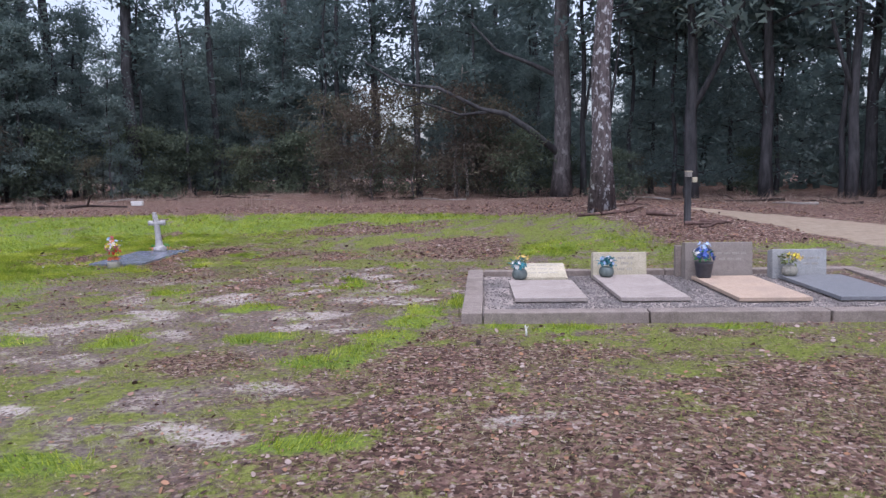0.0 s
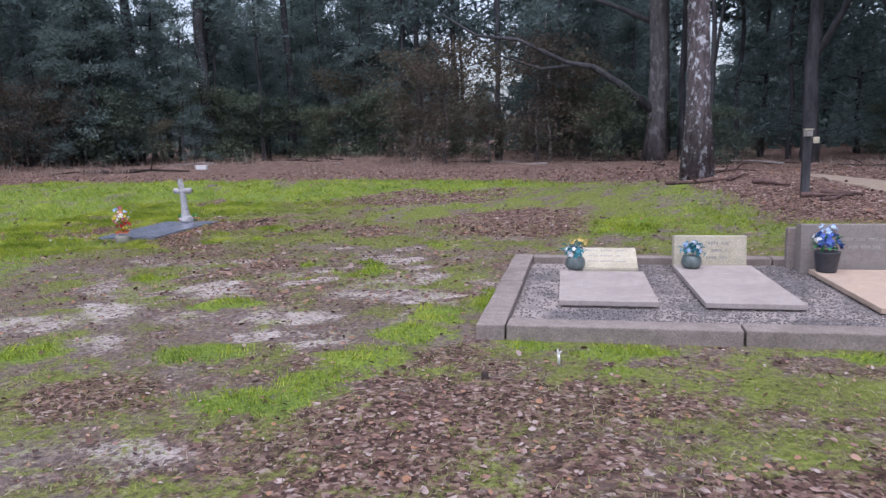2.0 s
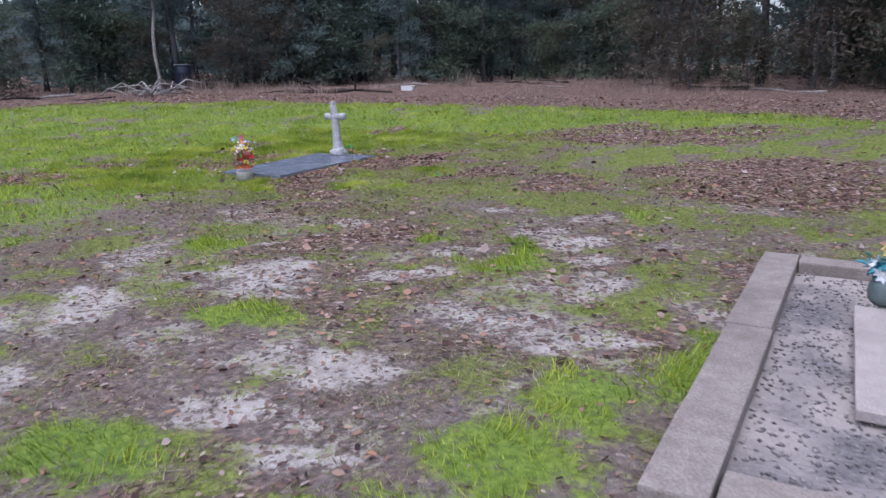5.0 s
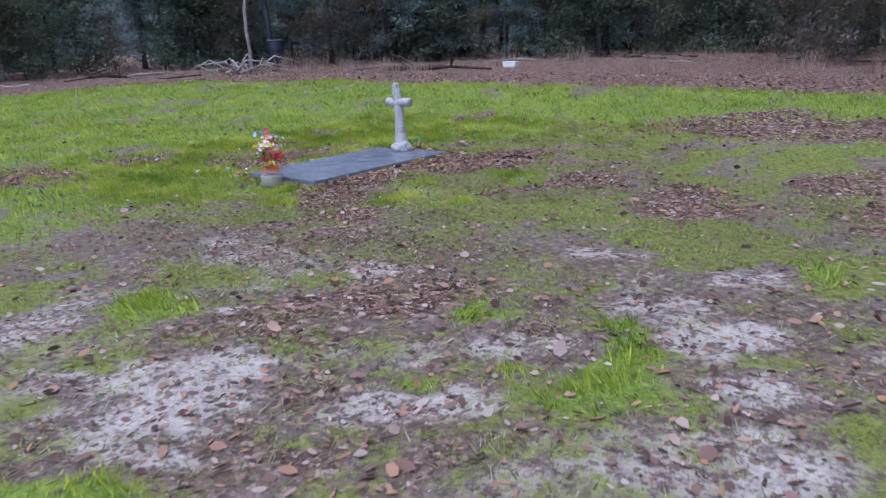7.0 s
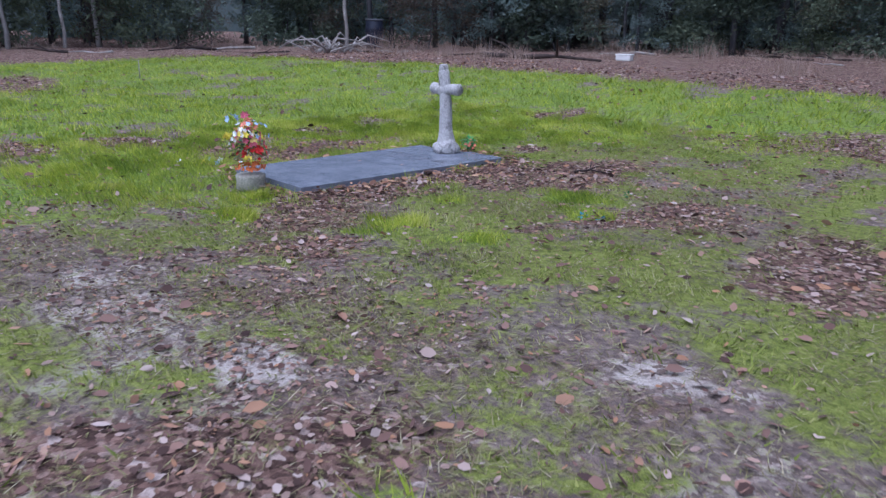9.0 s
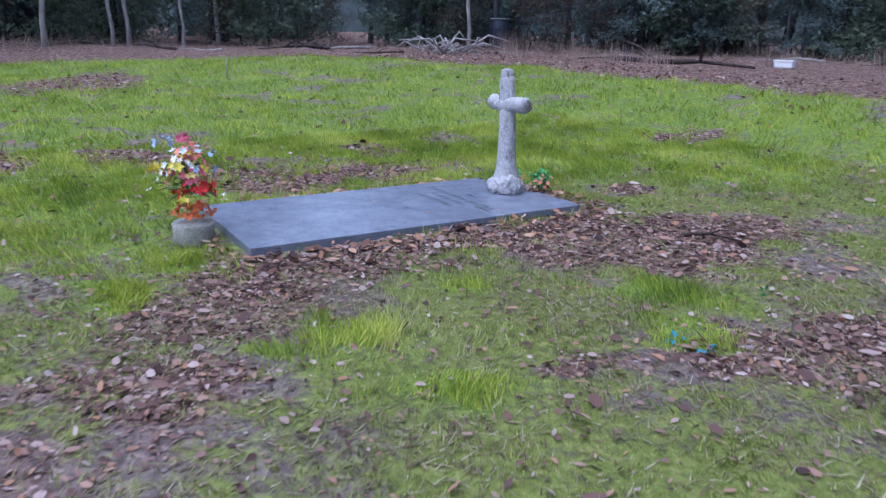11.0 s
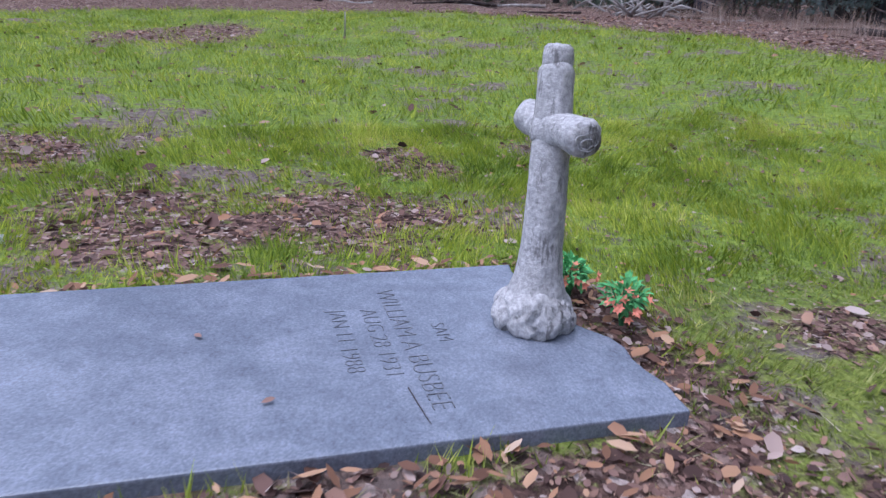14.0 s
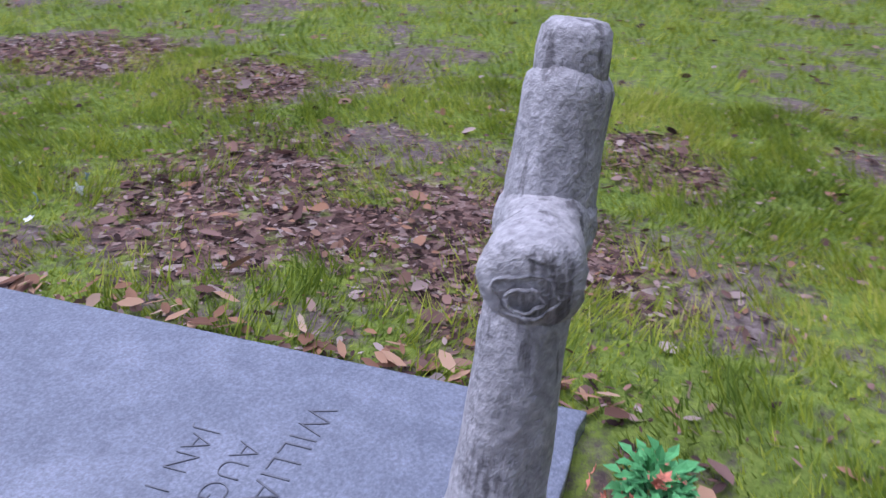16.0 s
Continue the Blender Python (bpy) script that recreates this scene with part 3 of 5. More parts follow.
def build_gravel():
    n = 22000
    x, y = rng.uniform(-.08, 5.2, n), rng.uniform(8.31, 11.19, n)
    keep = rng.random(n) < .35 + .65 * smooth(.3, .8, x + (fbm(x, y, .6, 5) - .5) * 1.2)
    x, y = x[keep], y[keep]
    n = len(x)
    r = rng.uniform(.006, .014, n)
    octa = np.array([[1, 0, 0], [-1, 0, 0], [0, 1, 0], [0, -1, 0], [0, 0, .8], [0, 0, -.6]], float)
    jit = octa[None] * r[:, None, None] * rng.uniform(.6, 1.3, (n, 6, 3)) + rng.normal(0, .15, (n, 6, 3)) * r[:, None, None]
    verts = (jit + np.column_stack((x, y, np.full(n, .05)))[:, None]).reshape(-1, 3)
    q = np.array([[0, 2, 4], [2, 1, 4], [1, 3, 4], [3, 0, 4], [2, 0, 5], [1, 2, 5], [3, 1, 5], [0, 3, 5]])
    me = mesh_from("gravel", verts, (np.arange(n)[:, None, None] * 6 + q[None]).reshape(-1, 3), GRAVEL)
    return tagged(new("gravel", me), "loose grey gravel filling the kerbed plot", "gravel", kind="stuff")


def build_cover_slab(x0, x1, y0, y1, mat, label, skew=0.0):
    s = thing("grave_slab", ((x0 + x1) / 2, (y0 + y1) / 2, .04), label, "grave slab", "slabs in the kerbed plot")
    hx, hy = (x1 - x0) / 2, (y1 - y0) / 2
    for name, inset, z0, z1, m in (("slab", 0, .028, .075, mat), ("bed", .035, -.01, .03, KERB)):
        bm = block(bmesh.new(), inset - hx, hx - inset, inset - hy, hy - inset, z0, z1, .006, .0015, 6, x0)
        for v in bm.verts:
            v.co.x += skew * v.co.y
        part(name, bm, m, s)
    return s


def bars(parent, rows, y, mat, name="letter"):
    """Lines of weathered lettering too faint to read: short bars cut on the face, as (x, z, width, height)."""
    for x, z, w, h in rows:
        k, step = 0, h * .8
        while k * step < w:
            if (k * 7) % 5 != 3:
                part(name, block(bmesh.new(), x + k * step, x + k * step + step * .62, y - .002, y + .004, z, z + h), mat, parent)
            k += 1


def build_upright(x0, x1, y0, y1, z1, mat, label, top_drop=0.0, rows=(), ink=None, base=None):
    h = thing("headstone", ((x0 + x1) / 2, (y0 + y1) / 2, .045), label, "headstone", "headstones of the kerbed plot")
    w, d, t = (x1 - x0) / 2, (y1 - y0) / 2, z1 - .045
    bm = block(bmesh.new(), -w, w, -d, d, 0, t, .012, .002, 4, x0)
    for v in bm.verts:
        f = max(0.0, v.co.z / t)
        if v.co.y > 0:
            v.co.z -= top_drop * f
        v.co.y += .04 * f if v.co.y < 0 else 0
    part("stone", bm, mat, h)
    if base:
        part("base", block(bmesh.new(), -w - base, w + base, -d - base, d + base, -.005, .06, .008, .002, 3, x1), KERB, h)
    if rows:
        for x, z, rw, rh in rows:
            f = z / t
            bars(h, [(x, z, rw, rh)], -d + .04 * f - .001, ink)
    return h


def build_slant(x0, x1, y0, y1, z0, z1, mat, label):
    h = thing("headstone", ((x0 + x1) / 2, (y0 + y1) / 2, .045), label, "headstone", "headstones of the kerbed plot")
    w, d = (x1 - x0) / 2, (y1 - y0) / 2
    bm = bmesh.new()
    prof = [(-d, 0), (-d, z0 - .045), (d - .03, z1 - .045), (d, z1 - .06), (d, 0)]
    a, b = [bm.verts.new((-w, y, z)) for y, z in prof], [bm.verts.new((w, y, z)) for y, z in prof]
    bm.faces.new(a)
    bm.faces.new(b[::-1])
    for k in range(5):
        bm.faces.new((a[k], b[k], b[(k + 1) % 5], a[(k + 1) % 5]))
    bmesh.ops.bevel(bm, geom=bm.edges[:], offset=.01, segments=2, affect="EDGES")
    part("stone", bm, mat, h)
    slope = (z1 - z0) / (2 * d - .03)
    for f, rw in ((.3, .40), (.55, .34), (.8, .44)):
        k = 0
        while k * .028 < rw:
            if k % 6 != 4:
                y = -d + f * 2 * d
                bm = block(bmesh.new(), -.2 + k * .028, -.2 + k * .028 + .018, y - .02, y + .02, -.002, .001)
                for v in bm.verts:
                    v.co.z += z0 - .045 + (v.co.y + d) * slope + .002
                part("letter", bm, FAINT, h)
            k += 1
    return h


def petal_cloud(n, centre, spread, size, seed):
    """Silk petals: n small cupped blossoms of five petals each in a rounded bunch."""
    r = np.random.default_rng(seed)
    bm = bmesh.new()
    for _ in range(n):
        d = Vector(r.normal(0, 1, 3)).normalized()
        d.z = abs(d.z) * .9 - .25 * r.random()
        c = Vector(centre) + Vector((d.x * spread[0], d.y * spread[1], d.z * spread[2])) * (0.55 + .45 * r.random())
        q = d.to_track_quat("Z", "Y")
        s = size * r.uniform(.7, 1.25)
        mid = bm.verts.new(c)
        ring = []
        for k in range(10):
            a = k * math.pi / 5
            rad = s * (1.0 if k % 2 == 0 else .55)
            ring.append(bm.verts.new(c + q @ Vector((math.cos(a) * rad, math.sin(a) * rad, s * (.35 if k % 2 == 0 else .12) * r.uniform(.5, 1.5)))))
        for k in range(10):
            bm.faces.new((mid, ring[k], ring[(k + 1) % 10]))
    return bm


def leaf_cloud(n, centre, spread, size, seed):
    r = np.random.default_rng(seed)
    bm = bmesh.new()
    for _ in range(n):
        d = Vector(r.normal(0, 1, 3)).normalized()
        d.z = d.z * .6 + .2
        c = Vector(centre) + Vector((d.x * spread[0], d.y * spread[1], d.z * spread[2])) * r.uniform(.3, 1)
        q = (d + Vector(r.normal(0, .4, 3))).to_track_quat("X", "Z")
        s = size * r.uniform(.7, 1.3)
        vs = [bm.verts.new(c + q @ Vector(p)) for p in ((0, 0, 0), (s * .5, s * .28, .1 * s), (s, 0, -.1 * s), (s * .5, -s * .28, .1 * s))]
        bm.faces.new((vs[0], vs[1], vs[2]))
        bm.faces.new((vs[0], vs[2], vs[3]))
    return bm


def lathe(profile, seg=20):
    bm = bmesh.new()
    rings = [[bm.verts.new((r * math.cos(2 * math.pi * k / seg), r * math.sin(2 * math.pi * k / seg), z)) for k in range(seg)] for r, z in profile]
    for a, b in zip(rings, rings[1:]):
        for k in range(seg):
            bm.faces.new((a[k], a[(k + 1) % seg], b[(k + 1) % seg], b[k]))
    bm.faces.new(rings[0][::-1])
    bm.faces.new(rings[-1])
    return bm


CLOTH = {k: plain("silk " + k, c, .2, 60, .75) for k, c in dict(red=(.55, .03, .03), orange=(.62, .16, .05), pink=(.68, .16, .25), yellow=(.75, .62, .08), white=(.72, .73, .74),
         blue=(.10, .16, .50), pale=(.42, .55, .78), teal=(.05, .22, .27), gold=(.66, .48, .16), green=(.05, .18, .07), mint=(.13, .42, .15), olive=(.16, .19, .07), salmon=(.85, .30, .20), navy=(.04, .07, .25)).items()}
POT_STONE = stone("mossy stone pot", (.22, .21, .18), (.38, .36, .32), 60, (.26, .25, .19))
POT_TEAL = plain("glazed teal pot", (.12, .15, .145), .35, 14, .35, spec=.5)
POT_DARK = plain("dark metal pot", (.045, .045, .055), .3, 20, .45, spec=.5)


def build_vase(place, label, profile, pot_mat, pot_label, bunches, greens=(), turn=0):
    """A pot of artificial flowers; bunches are (colour, count, centre, spread, size)."""
    v = thing("flower_vase", place, label, "flower vase", "vases of artificial flowers", turn)
    part("pot", lathe(profile), pot_mat, v, pot_label, True)
    for k, (col, n, c, s, size) in enumerate(bunches):
        part("blossoms", petal_cloud(n, c, s, size, 100 + k + int(abs(place[0]) * 100)), CLOTH[col], v, col + " silk blossoms")
    for k, (col, n, c, s, size) in enumerate(greens):
        part("leaves", leaf_cloud(n, c, s, size, 300 + k + int(abs(place[0]) * 100)), CLOTH[col], v, "plastic leaves")
    return v


build_plot()
build_gravel()
build_cover_slab(.28, 1.16, 9.0, 10.42, SLAB_PINK, "pinkish grey concrete grave cover lying on gravel", -.03)
build_cover_slab(1.53, 2.36, 9.0, 10.84, SLAB_PINK, "long pinkish grey concrete grave cover on gravel", -.05)
build_cover_slab(2.90, 3.75, 8.93, 10.66, SLAB_TAN, "tan orange concrete grave cover lying on gravel", -.06)
build_cover_slab(4.10, 4.95, 8.95, 10.68, SLAB_GREY, "dark grey granite grave cover lying on gravel", -.04)
build_slant(.42, 1.09, 10.47, 11.12, .14, .265, CREAM, "low cream slant-faced grave marker with worn lettering")
build_upright(1.5, 2.27, 10.87, 11.12, .435, CREAM, "cream upright headstone with faint lettering", .03,
              [(-.02, .29, .20, .035), (.02, .21, .16, .035), (-.04, .13, .22, .035)], FAINT)
build_upright(2.78, 3.72, 10.72, 10.97, .58, PURPLE, "wide mauve granite headstone with light lettering", .02,
              [(-.05, .36, .42, .03), (.0, .28, .3, .03)], FAINT, .0)
build_upright(2.72, 3.12, 11.03, 11.16, .50, KERB, "narrow weathered stone behind the mauve headstone")
build_upright(4.0, 4.75, 10.74, 10.96, .465, PALE, "pale grey upright headstone with worn face", .03, [(.0, .28, .28, .03), (.05, .2, .2, .03)], FAINT)

JUG = [(.075, 0), (.10, .025), (.11, .07), (.10, .115), (.08, .14)]
build_vase((.42, 10.5, .118), "teal glazed jar of white and teal artificial flowers", JUG, POT_TEAL, "round teal glazed jar",
           [("white", 16, (-.03, -.02, .20), (.12, .12, .11), .032), ("teal", 24, (0, -.02, .17), (.125, .13, .12), .034), ("gold", 16, (.03, 0, .29), (.10, .09, .07), .028)],
           [("teal", 40, (0, 0, .2), (.12, .12, .1), .07)])
build_vase((1.66, 10.66, .118), "teal glazed jar of blue and teal artificial flowers", JUG, POT_TEAL, "round teal glazed jar",
           [("teal", 26, (0, -.02, .17), (.125, .12, .12), .034), ("pale", 18, (0, -.01, .21), (.12, .11, .10), .032), ("white", 6, (.03, 0, .24), (.09, .08, .07), .028)],
           [("teal", 40, (0, 0, .2), (.12, .12, .1), .07)])
build_vase((2.98, 10.52, .118), "dark metal vase full of blue artificial flowers", [(.095, 0), (.10, .02), (.125, .2), (.13, .21)], POT_DARK, "dark tapered metal pot",
           [("blue", 20, (0, 0, .33), (.14, .13, .12), .04), ("navy", 14, (.02, 0, .27), (.14, .13, .1), .04), ("pale", 10, (0, 0, .42), (.1, .1, .09), .035), ("white", 4, (-.1, 0, .34), (.05, .08, .06), .03)],
           [("green", 40, (0, 0, .28), (.13, .13, .13), .08)])
build_vase((4.18, 10.6, .118), "stone pot of yellow artificial flowers", JUG, POT_STONE, "rounded stone pot",
           [("gold", 14, (.04, 0, .24), (.12, .11, .09), .04), ("yellow", 10, (.06, 0, .27), (.1, .1, .08), .035), ("white", 4, (-.05, 0, .25), (.06, .08, .06), .03)],
           [("olive", 50, (-.02, 0, .22), (.13, .12, .1), .07)])


# ---------------------------------------------------------------- the single grave
def build_ledger():
    s = thing("grave_ledger", (-6.80, 14.11, 0), "large blue-grey granite grave slab lying in leaves", "grave slab")
    bm = block(bmesh.new(), -.50, .51, -1.05, 1.05, -.03, .07, .006, 0, 14)
    for v in bm.verts:
        n = noise.noise(Vector((v.co.x * 7, v.co.y * 7, 2)))
        if v.co.y > 1.03:
            v.co.y += -.07 + .105 * smooth(-.08, .18, v.co.x) + n * .03
        if v.co.z < .05 and v.co.x > .49:
            v.co.x += n * .012
    part("slab", bm, LEDGER, s)
    for text, x, y, size in (("SAM", -.073, .575, .064), ("WILLIAM A BUSBEE", -.34, .464, .086), ("AUG 28 1931", -.20, .388, .074), ("JAN 11 1988", -.21, .294, .074)):
        cu = bpy.data.curves.new("inscription", "FONT")
        cu.body, cu.size, cu.extrude, cu.offset = text, size, .0008, -.0022
        tmp = new("inscription", cu)
        me = bpy.data.meshes.new_from_object(tmp.evaluated_get(bpy.context.evaluated_depsgraph_get()))
        bpy.data.objects.remove(tmp)
        whole = bmesh.new()
        whole.from_mesh(me)
        left = set(whole.verts)
        while left:
            stack, island = [left.pop()], set()
            while stack:
                v = stack.pop()
                island.add(v)
                for e in v.link_edges:
                    o = e.other_vert(v)
                    if o in left:
                        left.discard(o)
                        stack.append(o)
            one, made = bmesh.new(), {}
            for v in island:
                made[v] = one.verts.new(v.co)
            for f in {f for v in island for f in v.link_faces}:
                one.faces.new([made[v] for v in f.verts])
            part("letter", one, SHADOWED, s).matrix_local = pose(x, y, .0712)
        whole.free()
    return s


def build_cross():
    """A concrete cross cast as rough-barked logs on a rocky foot, leaning back a little."""
    c = thing("grave_cross", (-6.83, 14.998, .07), "grey concrete cross shaped like bark-covered logs, leaning slightly", "grave cross")
    way = Vector((-.097, .042, .806))

    def shaggy(bm, amount, scale, zs=.35, fine=.5):
        for v in bm.verts:
            p = Vector((v.co.x * scale, v.co.y * scale, v.co.z * scale * zs))
            n = noise.noise_vector(p) * amount + noise.noise_vector(p * 3.1) * amount * fine
            groove = noise.noise(Vector((v.co.x * 60, v.co.y * 60, v.co.z * 9)))
            v.co += n - Vector((v.co.x, v.co.y, 0)).normalized() * max(0.0, groove - .25) * amount * 1.3
        return bm

    us = np.linspace(0, .935, 70)
    pts = [way * u + Vector((.012 * math.sin(u * 3), 0, 0)) for u in us]
    rad = [.066 - .016 * u + .042 * math.exp(-(u / .15) ** 2) - (.012 * smooth(.915, .935, u)) for u in us]
    part("shaft", shaggy(tube(bmesh.new(), pts, rad, 44), .006, 24, .25), LOGSTONE, c, "", True)
    cap = [way * u for u in (.915, .935, .96, .985, .997, 1.0)]
    part("cap", shaggy(tube(bmesh.new(), cap, [.043, .044, .043, .040, .032, .015], 30), .004, 50, .5), LOGSTONE, c, "stepped top like a sawn log", True)
    mid = way * .708
    side = Vector((.99, .10, 0)).normalized()
    for sgn, long in ((-1, .15), (1, .197)):
        ds = np.linspace(0, long, 22)
        arm = tube(bmesh.new(), [mid + side * sgn * d + Vector((0, 0, .012 * math.sin(d * 12))) for d in ds],
                   [.064 - .016 * smooth(0, .07, d) + .006 * smooth(.08, .14, d) - .014 * smooth(long - .02, long, d) for d in ds], 30)
        a = part("arm", shaggy(arm, .006, 28, 1), LOGSTONE, c, "", True)
        up = Vector((0, 0, 1))
        out = side.cross(up)
        for r in (.028, .016):
            centre = mid + side * sgn * (long + .0005 + (.04 - r) * .1) + Vector((0, 0, .004 - .25 * (.03 - r))) + out * .2 * (.03 - r)
            ring = [centre + (out * math.cos(t * math.pi / 12) * 1.2 + up * math.sin(t * math.pi / 12) * .85) * r * (1 + .42 * noise.noise(Vector((math.cos(t * math.pi / 12) * 1.3, math.sin(t * math.pi / 12) * 1.3, r * 25 + sgn)))) + side * noise.noise(Vector((t * .6, r * 90, 1))) * .003 for t in range(25)]
            part("growth_ring", tube(bmesh.new(), ring, [.0022 + .0014 * noise.noise(Vector((t * .9, r * 50, 0))) for t in range(25)], 6), LOGSTONE, a, "", True)
    for k, (ang, size) in enumerate(((-88, .078), (-22, .085), (42, .074), (105, .076), (170, .078), (-145, .074))):
        bm = bmesh.new()
        bmesh.ops.create_icosphere(bm, subdivisions=4, radius=1)
        for v in bm.verts:
            ridge = abs(noise.noise(v.co * 1.7 + Vector((k * 5.0, 0, 0))))
            v.co *= 1 + .25 * noise.noise(v.co * .9 + Vector((k * 5.0, 0, 0))) - .22 * math.exp(-(ridge / .07) ** 2)
            v.co = Vector((v.co.x * size, v.co.y * size, max(-.6, v.co.z) * size * .9))
            v.co += Vector((math.cos(radians(ang)) * .054, math.sin(radians(ang)) * .054, size * .52))
        part("foot_rock", shaggy(bm, .003, 30, 1), LOGSTONE, c, "", True)
    return c


build_ledger()
build_cross()
build_vase((-6.74, 12.90, level(-6.74, 12.90) - .01), "stone pot heaped with faded mixed artificial flowers beside the grave slab",
           [(.10, 0), (.112, .02), (.106, .07), (.112, .11), (.105, .12)], POT_STONE, "weathered grey stone pot",
           [("orange", 45, (0, 0, .17), (.13, .13, .06), 0.021), ("red", 36, (.03, .03, .27), (.13, .13, .1), 0.024), ("pink", 45, (-.01, 0, .36), (.14, .14, .17), 0.024),
            ("white", 27, (0, -.02, .38), (.15, .15, .18), 0.021), ("yellow", 18, (0, -.04, .38), (.16, .16, .18), 0.024), ("pale", 13, (.02, .03, .42), (.16, .16, .14), 0.021), ("gold", 30, (0, 0, .36), (.14, .14, .18), 0.022),
            ("salmon", 15, (0, 0, .46), (.10, .10, .12), 0.022), ("yellow", 3, (0, -.17, .41), (.02, .03, .03), .036), ("pale", 5, (0, -.12, .54), (.03, .05, .03), .03), ("pink", 5, (0, -.03, .56), (.03, .05, .02), .034), ("yellow", 3, (.1, -.07, .25), (.03, .03, .03), .034)],
           [("olive", 40, (0, 0, .3), (.13, .13, .16), .06), ("green", 20, (0, 0, .35), (.14, .14, .15), .05)])


def build_plant(x, y, tall, seed, label):
    z = level(x, y)
    p = thing("silk_plant", (x, y, z), label, "artificial plant", "small plants at the head of the grave")
    r = np.random.default_rng(seed)
    st = bmesh.new()
    for k in range(7):
        a = r.uniform(0, 6.3)
        tube(st, [(0, 0, -.01), (math.cos(a) * .02, math.sin(a) * .02, tall * .5), (math.cos(a) * .06, math.sin(a) * .06, tall * .9)], [.004, .003, .002], 5)
    part("stems", st, CLOTH["green"], p)
    part("leaves", leaf_cloud(190, (0, 0, tall * .6), (.06, .06, tall * .6), .032, seed), CLOTH["mint"], p, "bright green plastic leaves")
    part("blossoms", petal_cloud(26, (0, 0, tall * .5), (.115, .115, tall * .55), .015, seed + 1), CLOTH["salmon"], p, "small salmon blossoms")
    return p


build_plant(-6.83, 15.30, .15, 3, "green plastic plant with salmon blossoms in dead leaves")
build_plant(-7.07, 15.23, .14, 9, "smaller green plastic plant with salmon blossoms")


# ---------------------------------------------------------------- woods
def crown_mesh(name, seed, tall, low, reach, leaves, mat, leaf=(.10, .26), droop=.35, limbs=26, cone=.6, clump=.34):
    """Foliage on many limbs: small leaf sprays clumped along each limb, with gaps between."""
    r = np.random.default_rng(seed)
    lz = low + (tall - low) * np.sort(r.random(limbs) ** .8)
    la = r.uniform(0, 2 * np.pi, limbs)
    ll = reach * (1 - cone * (lz - low) / (tall - low)) * r.uniform(.45, 1.1, limbs)
    k = r.integers(0, limbs, leaves)
    u = r.random(leaves) ** .6
    knots = np.round(u * 5 + r.normal(0, .25, leaves)) / 5
    u = np.clip(.5 * u + .5 * knots, .05, 1.1)
    bend = np.sin(u * 3 + k) * .25
    x = np.cos(la[k] + bend * .4) * ll[k] * u + r.normal(0, clump, leaves) * (.5 + .7 * u)
    y = np.sin(la[k] + bend * .4) * ll[k] * u + r.normal(0, clump, leaves) * (.5 + .7 * u)
    z = lz[k] + ll[k] * u * (.18 - droop * u) + r.normal(0, clump * .55, leaves)
    z = np.maximum(z, .05)
    c = np.column_stack((x, y, z))
    d = r.normal(0, 1, (leaves, 3))
    d[:, :2] += np.column_stack((np.cos(la[k]), np.sin(la[k]))) * .9
    d[:, 2] -= .4
    d /= np.linalg.norm(d, axis=1)[:, None]
    s = np.cross(d, r.normal(0, 1, (leaves, 3)))
    s /= np.linalg.norm(s, axis=1)[:, None]
    L, W = r.uniform(.6, 1.3, leaves)[:, None] * leaf[1], r.uniform(.6, 1.3, leaves)[:, None] * leaf[0]
    verts = np.stack((c - d * L / 2 + s * W / 2, c - d * L / 2 - s * W / 2, c + d * L / 2), 1).reshape(-1, 3)
    return mesh_from(name, verts, np.arange(3 * leaves).reshape(-1, 3), mat), list(zip(lz, la, ll))


def trunk_mesh(name, seed, tall, r0, mat, limbs=(), lean=.02, seg=9, r1=None):
    bm = bmesh.new()
    steps = 9
    pts = [(lean * tall * (i / steps) ** 1.5 * math.cos(seed) + .06 * math.sin(i * 1.7 + seed), lean * tall * (i / steps) ** 1.5 * math.sin(seed) + .06 * math.cos(i * 1.3 + seed), tall * i / steps - .15) for i in range(steps + 1)]
    pts[0] = (pts[1][0] * .3, pts[1][1] * .3, -.2)
    top = r1 if r1 else r0 * .3
    rad = [r0 + (top - r0) * i / steps for i in range(steps + 1)]
    rad[0] *= 1.35
    tube(bm, pts, rad, seg, .3, seed)
    for lz, la, ll in limbs:
        if lz < tall * .95:
            f = lz / tall
            cx, cy = lean * tall * f ** 1.5 * math.cos(seed), lean * tall * f ** 1.5 * math.sin(seed)
            tube(bm, [(cx, cy, lz - .1), (cx + math.cos(la) * ll * .5, cy + math.sin(la) * ll * .5, lz + ll * .06), (cx + math.cos(la) * ll, cy + math.sin(la) * ll, lz - ll * .15)], [r0 * .3, r0 * .17, r0 * .06], 5)
    return bm_mesh(name, bm, mat, True)


def build_tree(name, label, category, place, crown, trunk, group, turn=0, scale=1.0):
    t = thing(name, place, label, category, group, turn)
    stem = part("trunk", trunk, None, t)
    if category == "shrub":
        tagged(stem, kind="stuff")
    part("crown", crown, None, t)
    t.scale = (scale,) * 3
    return t


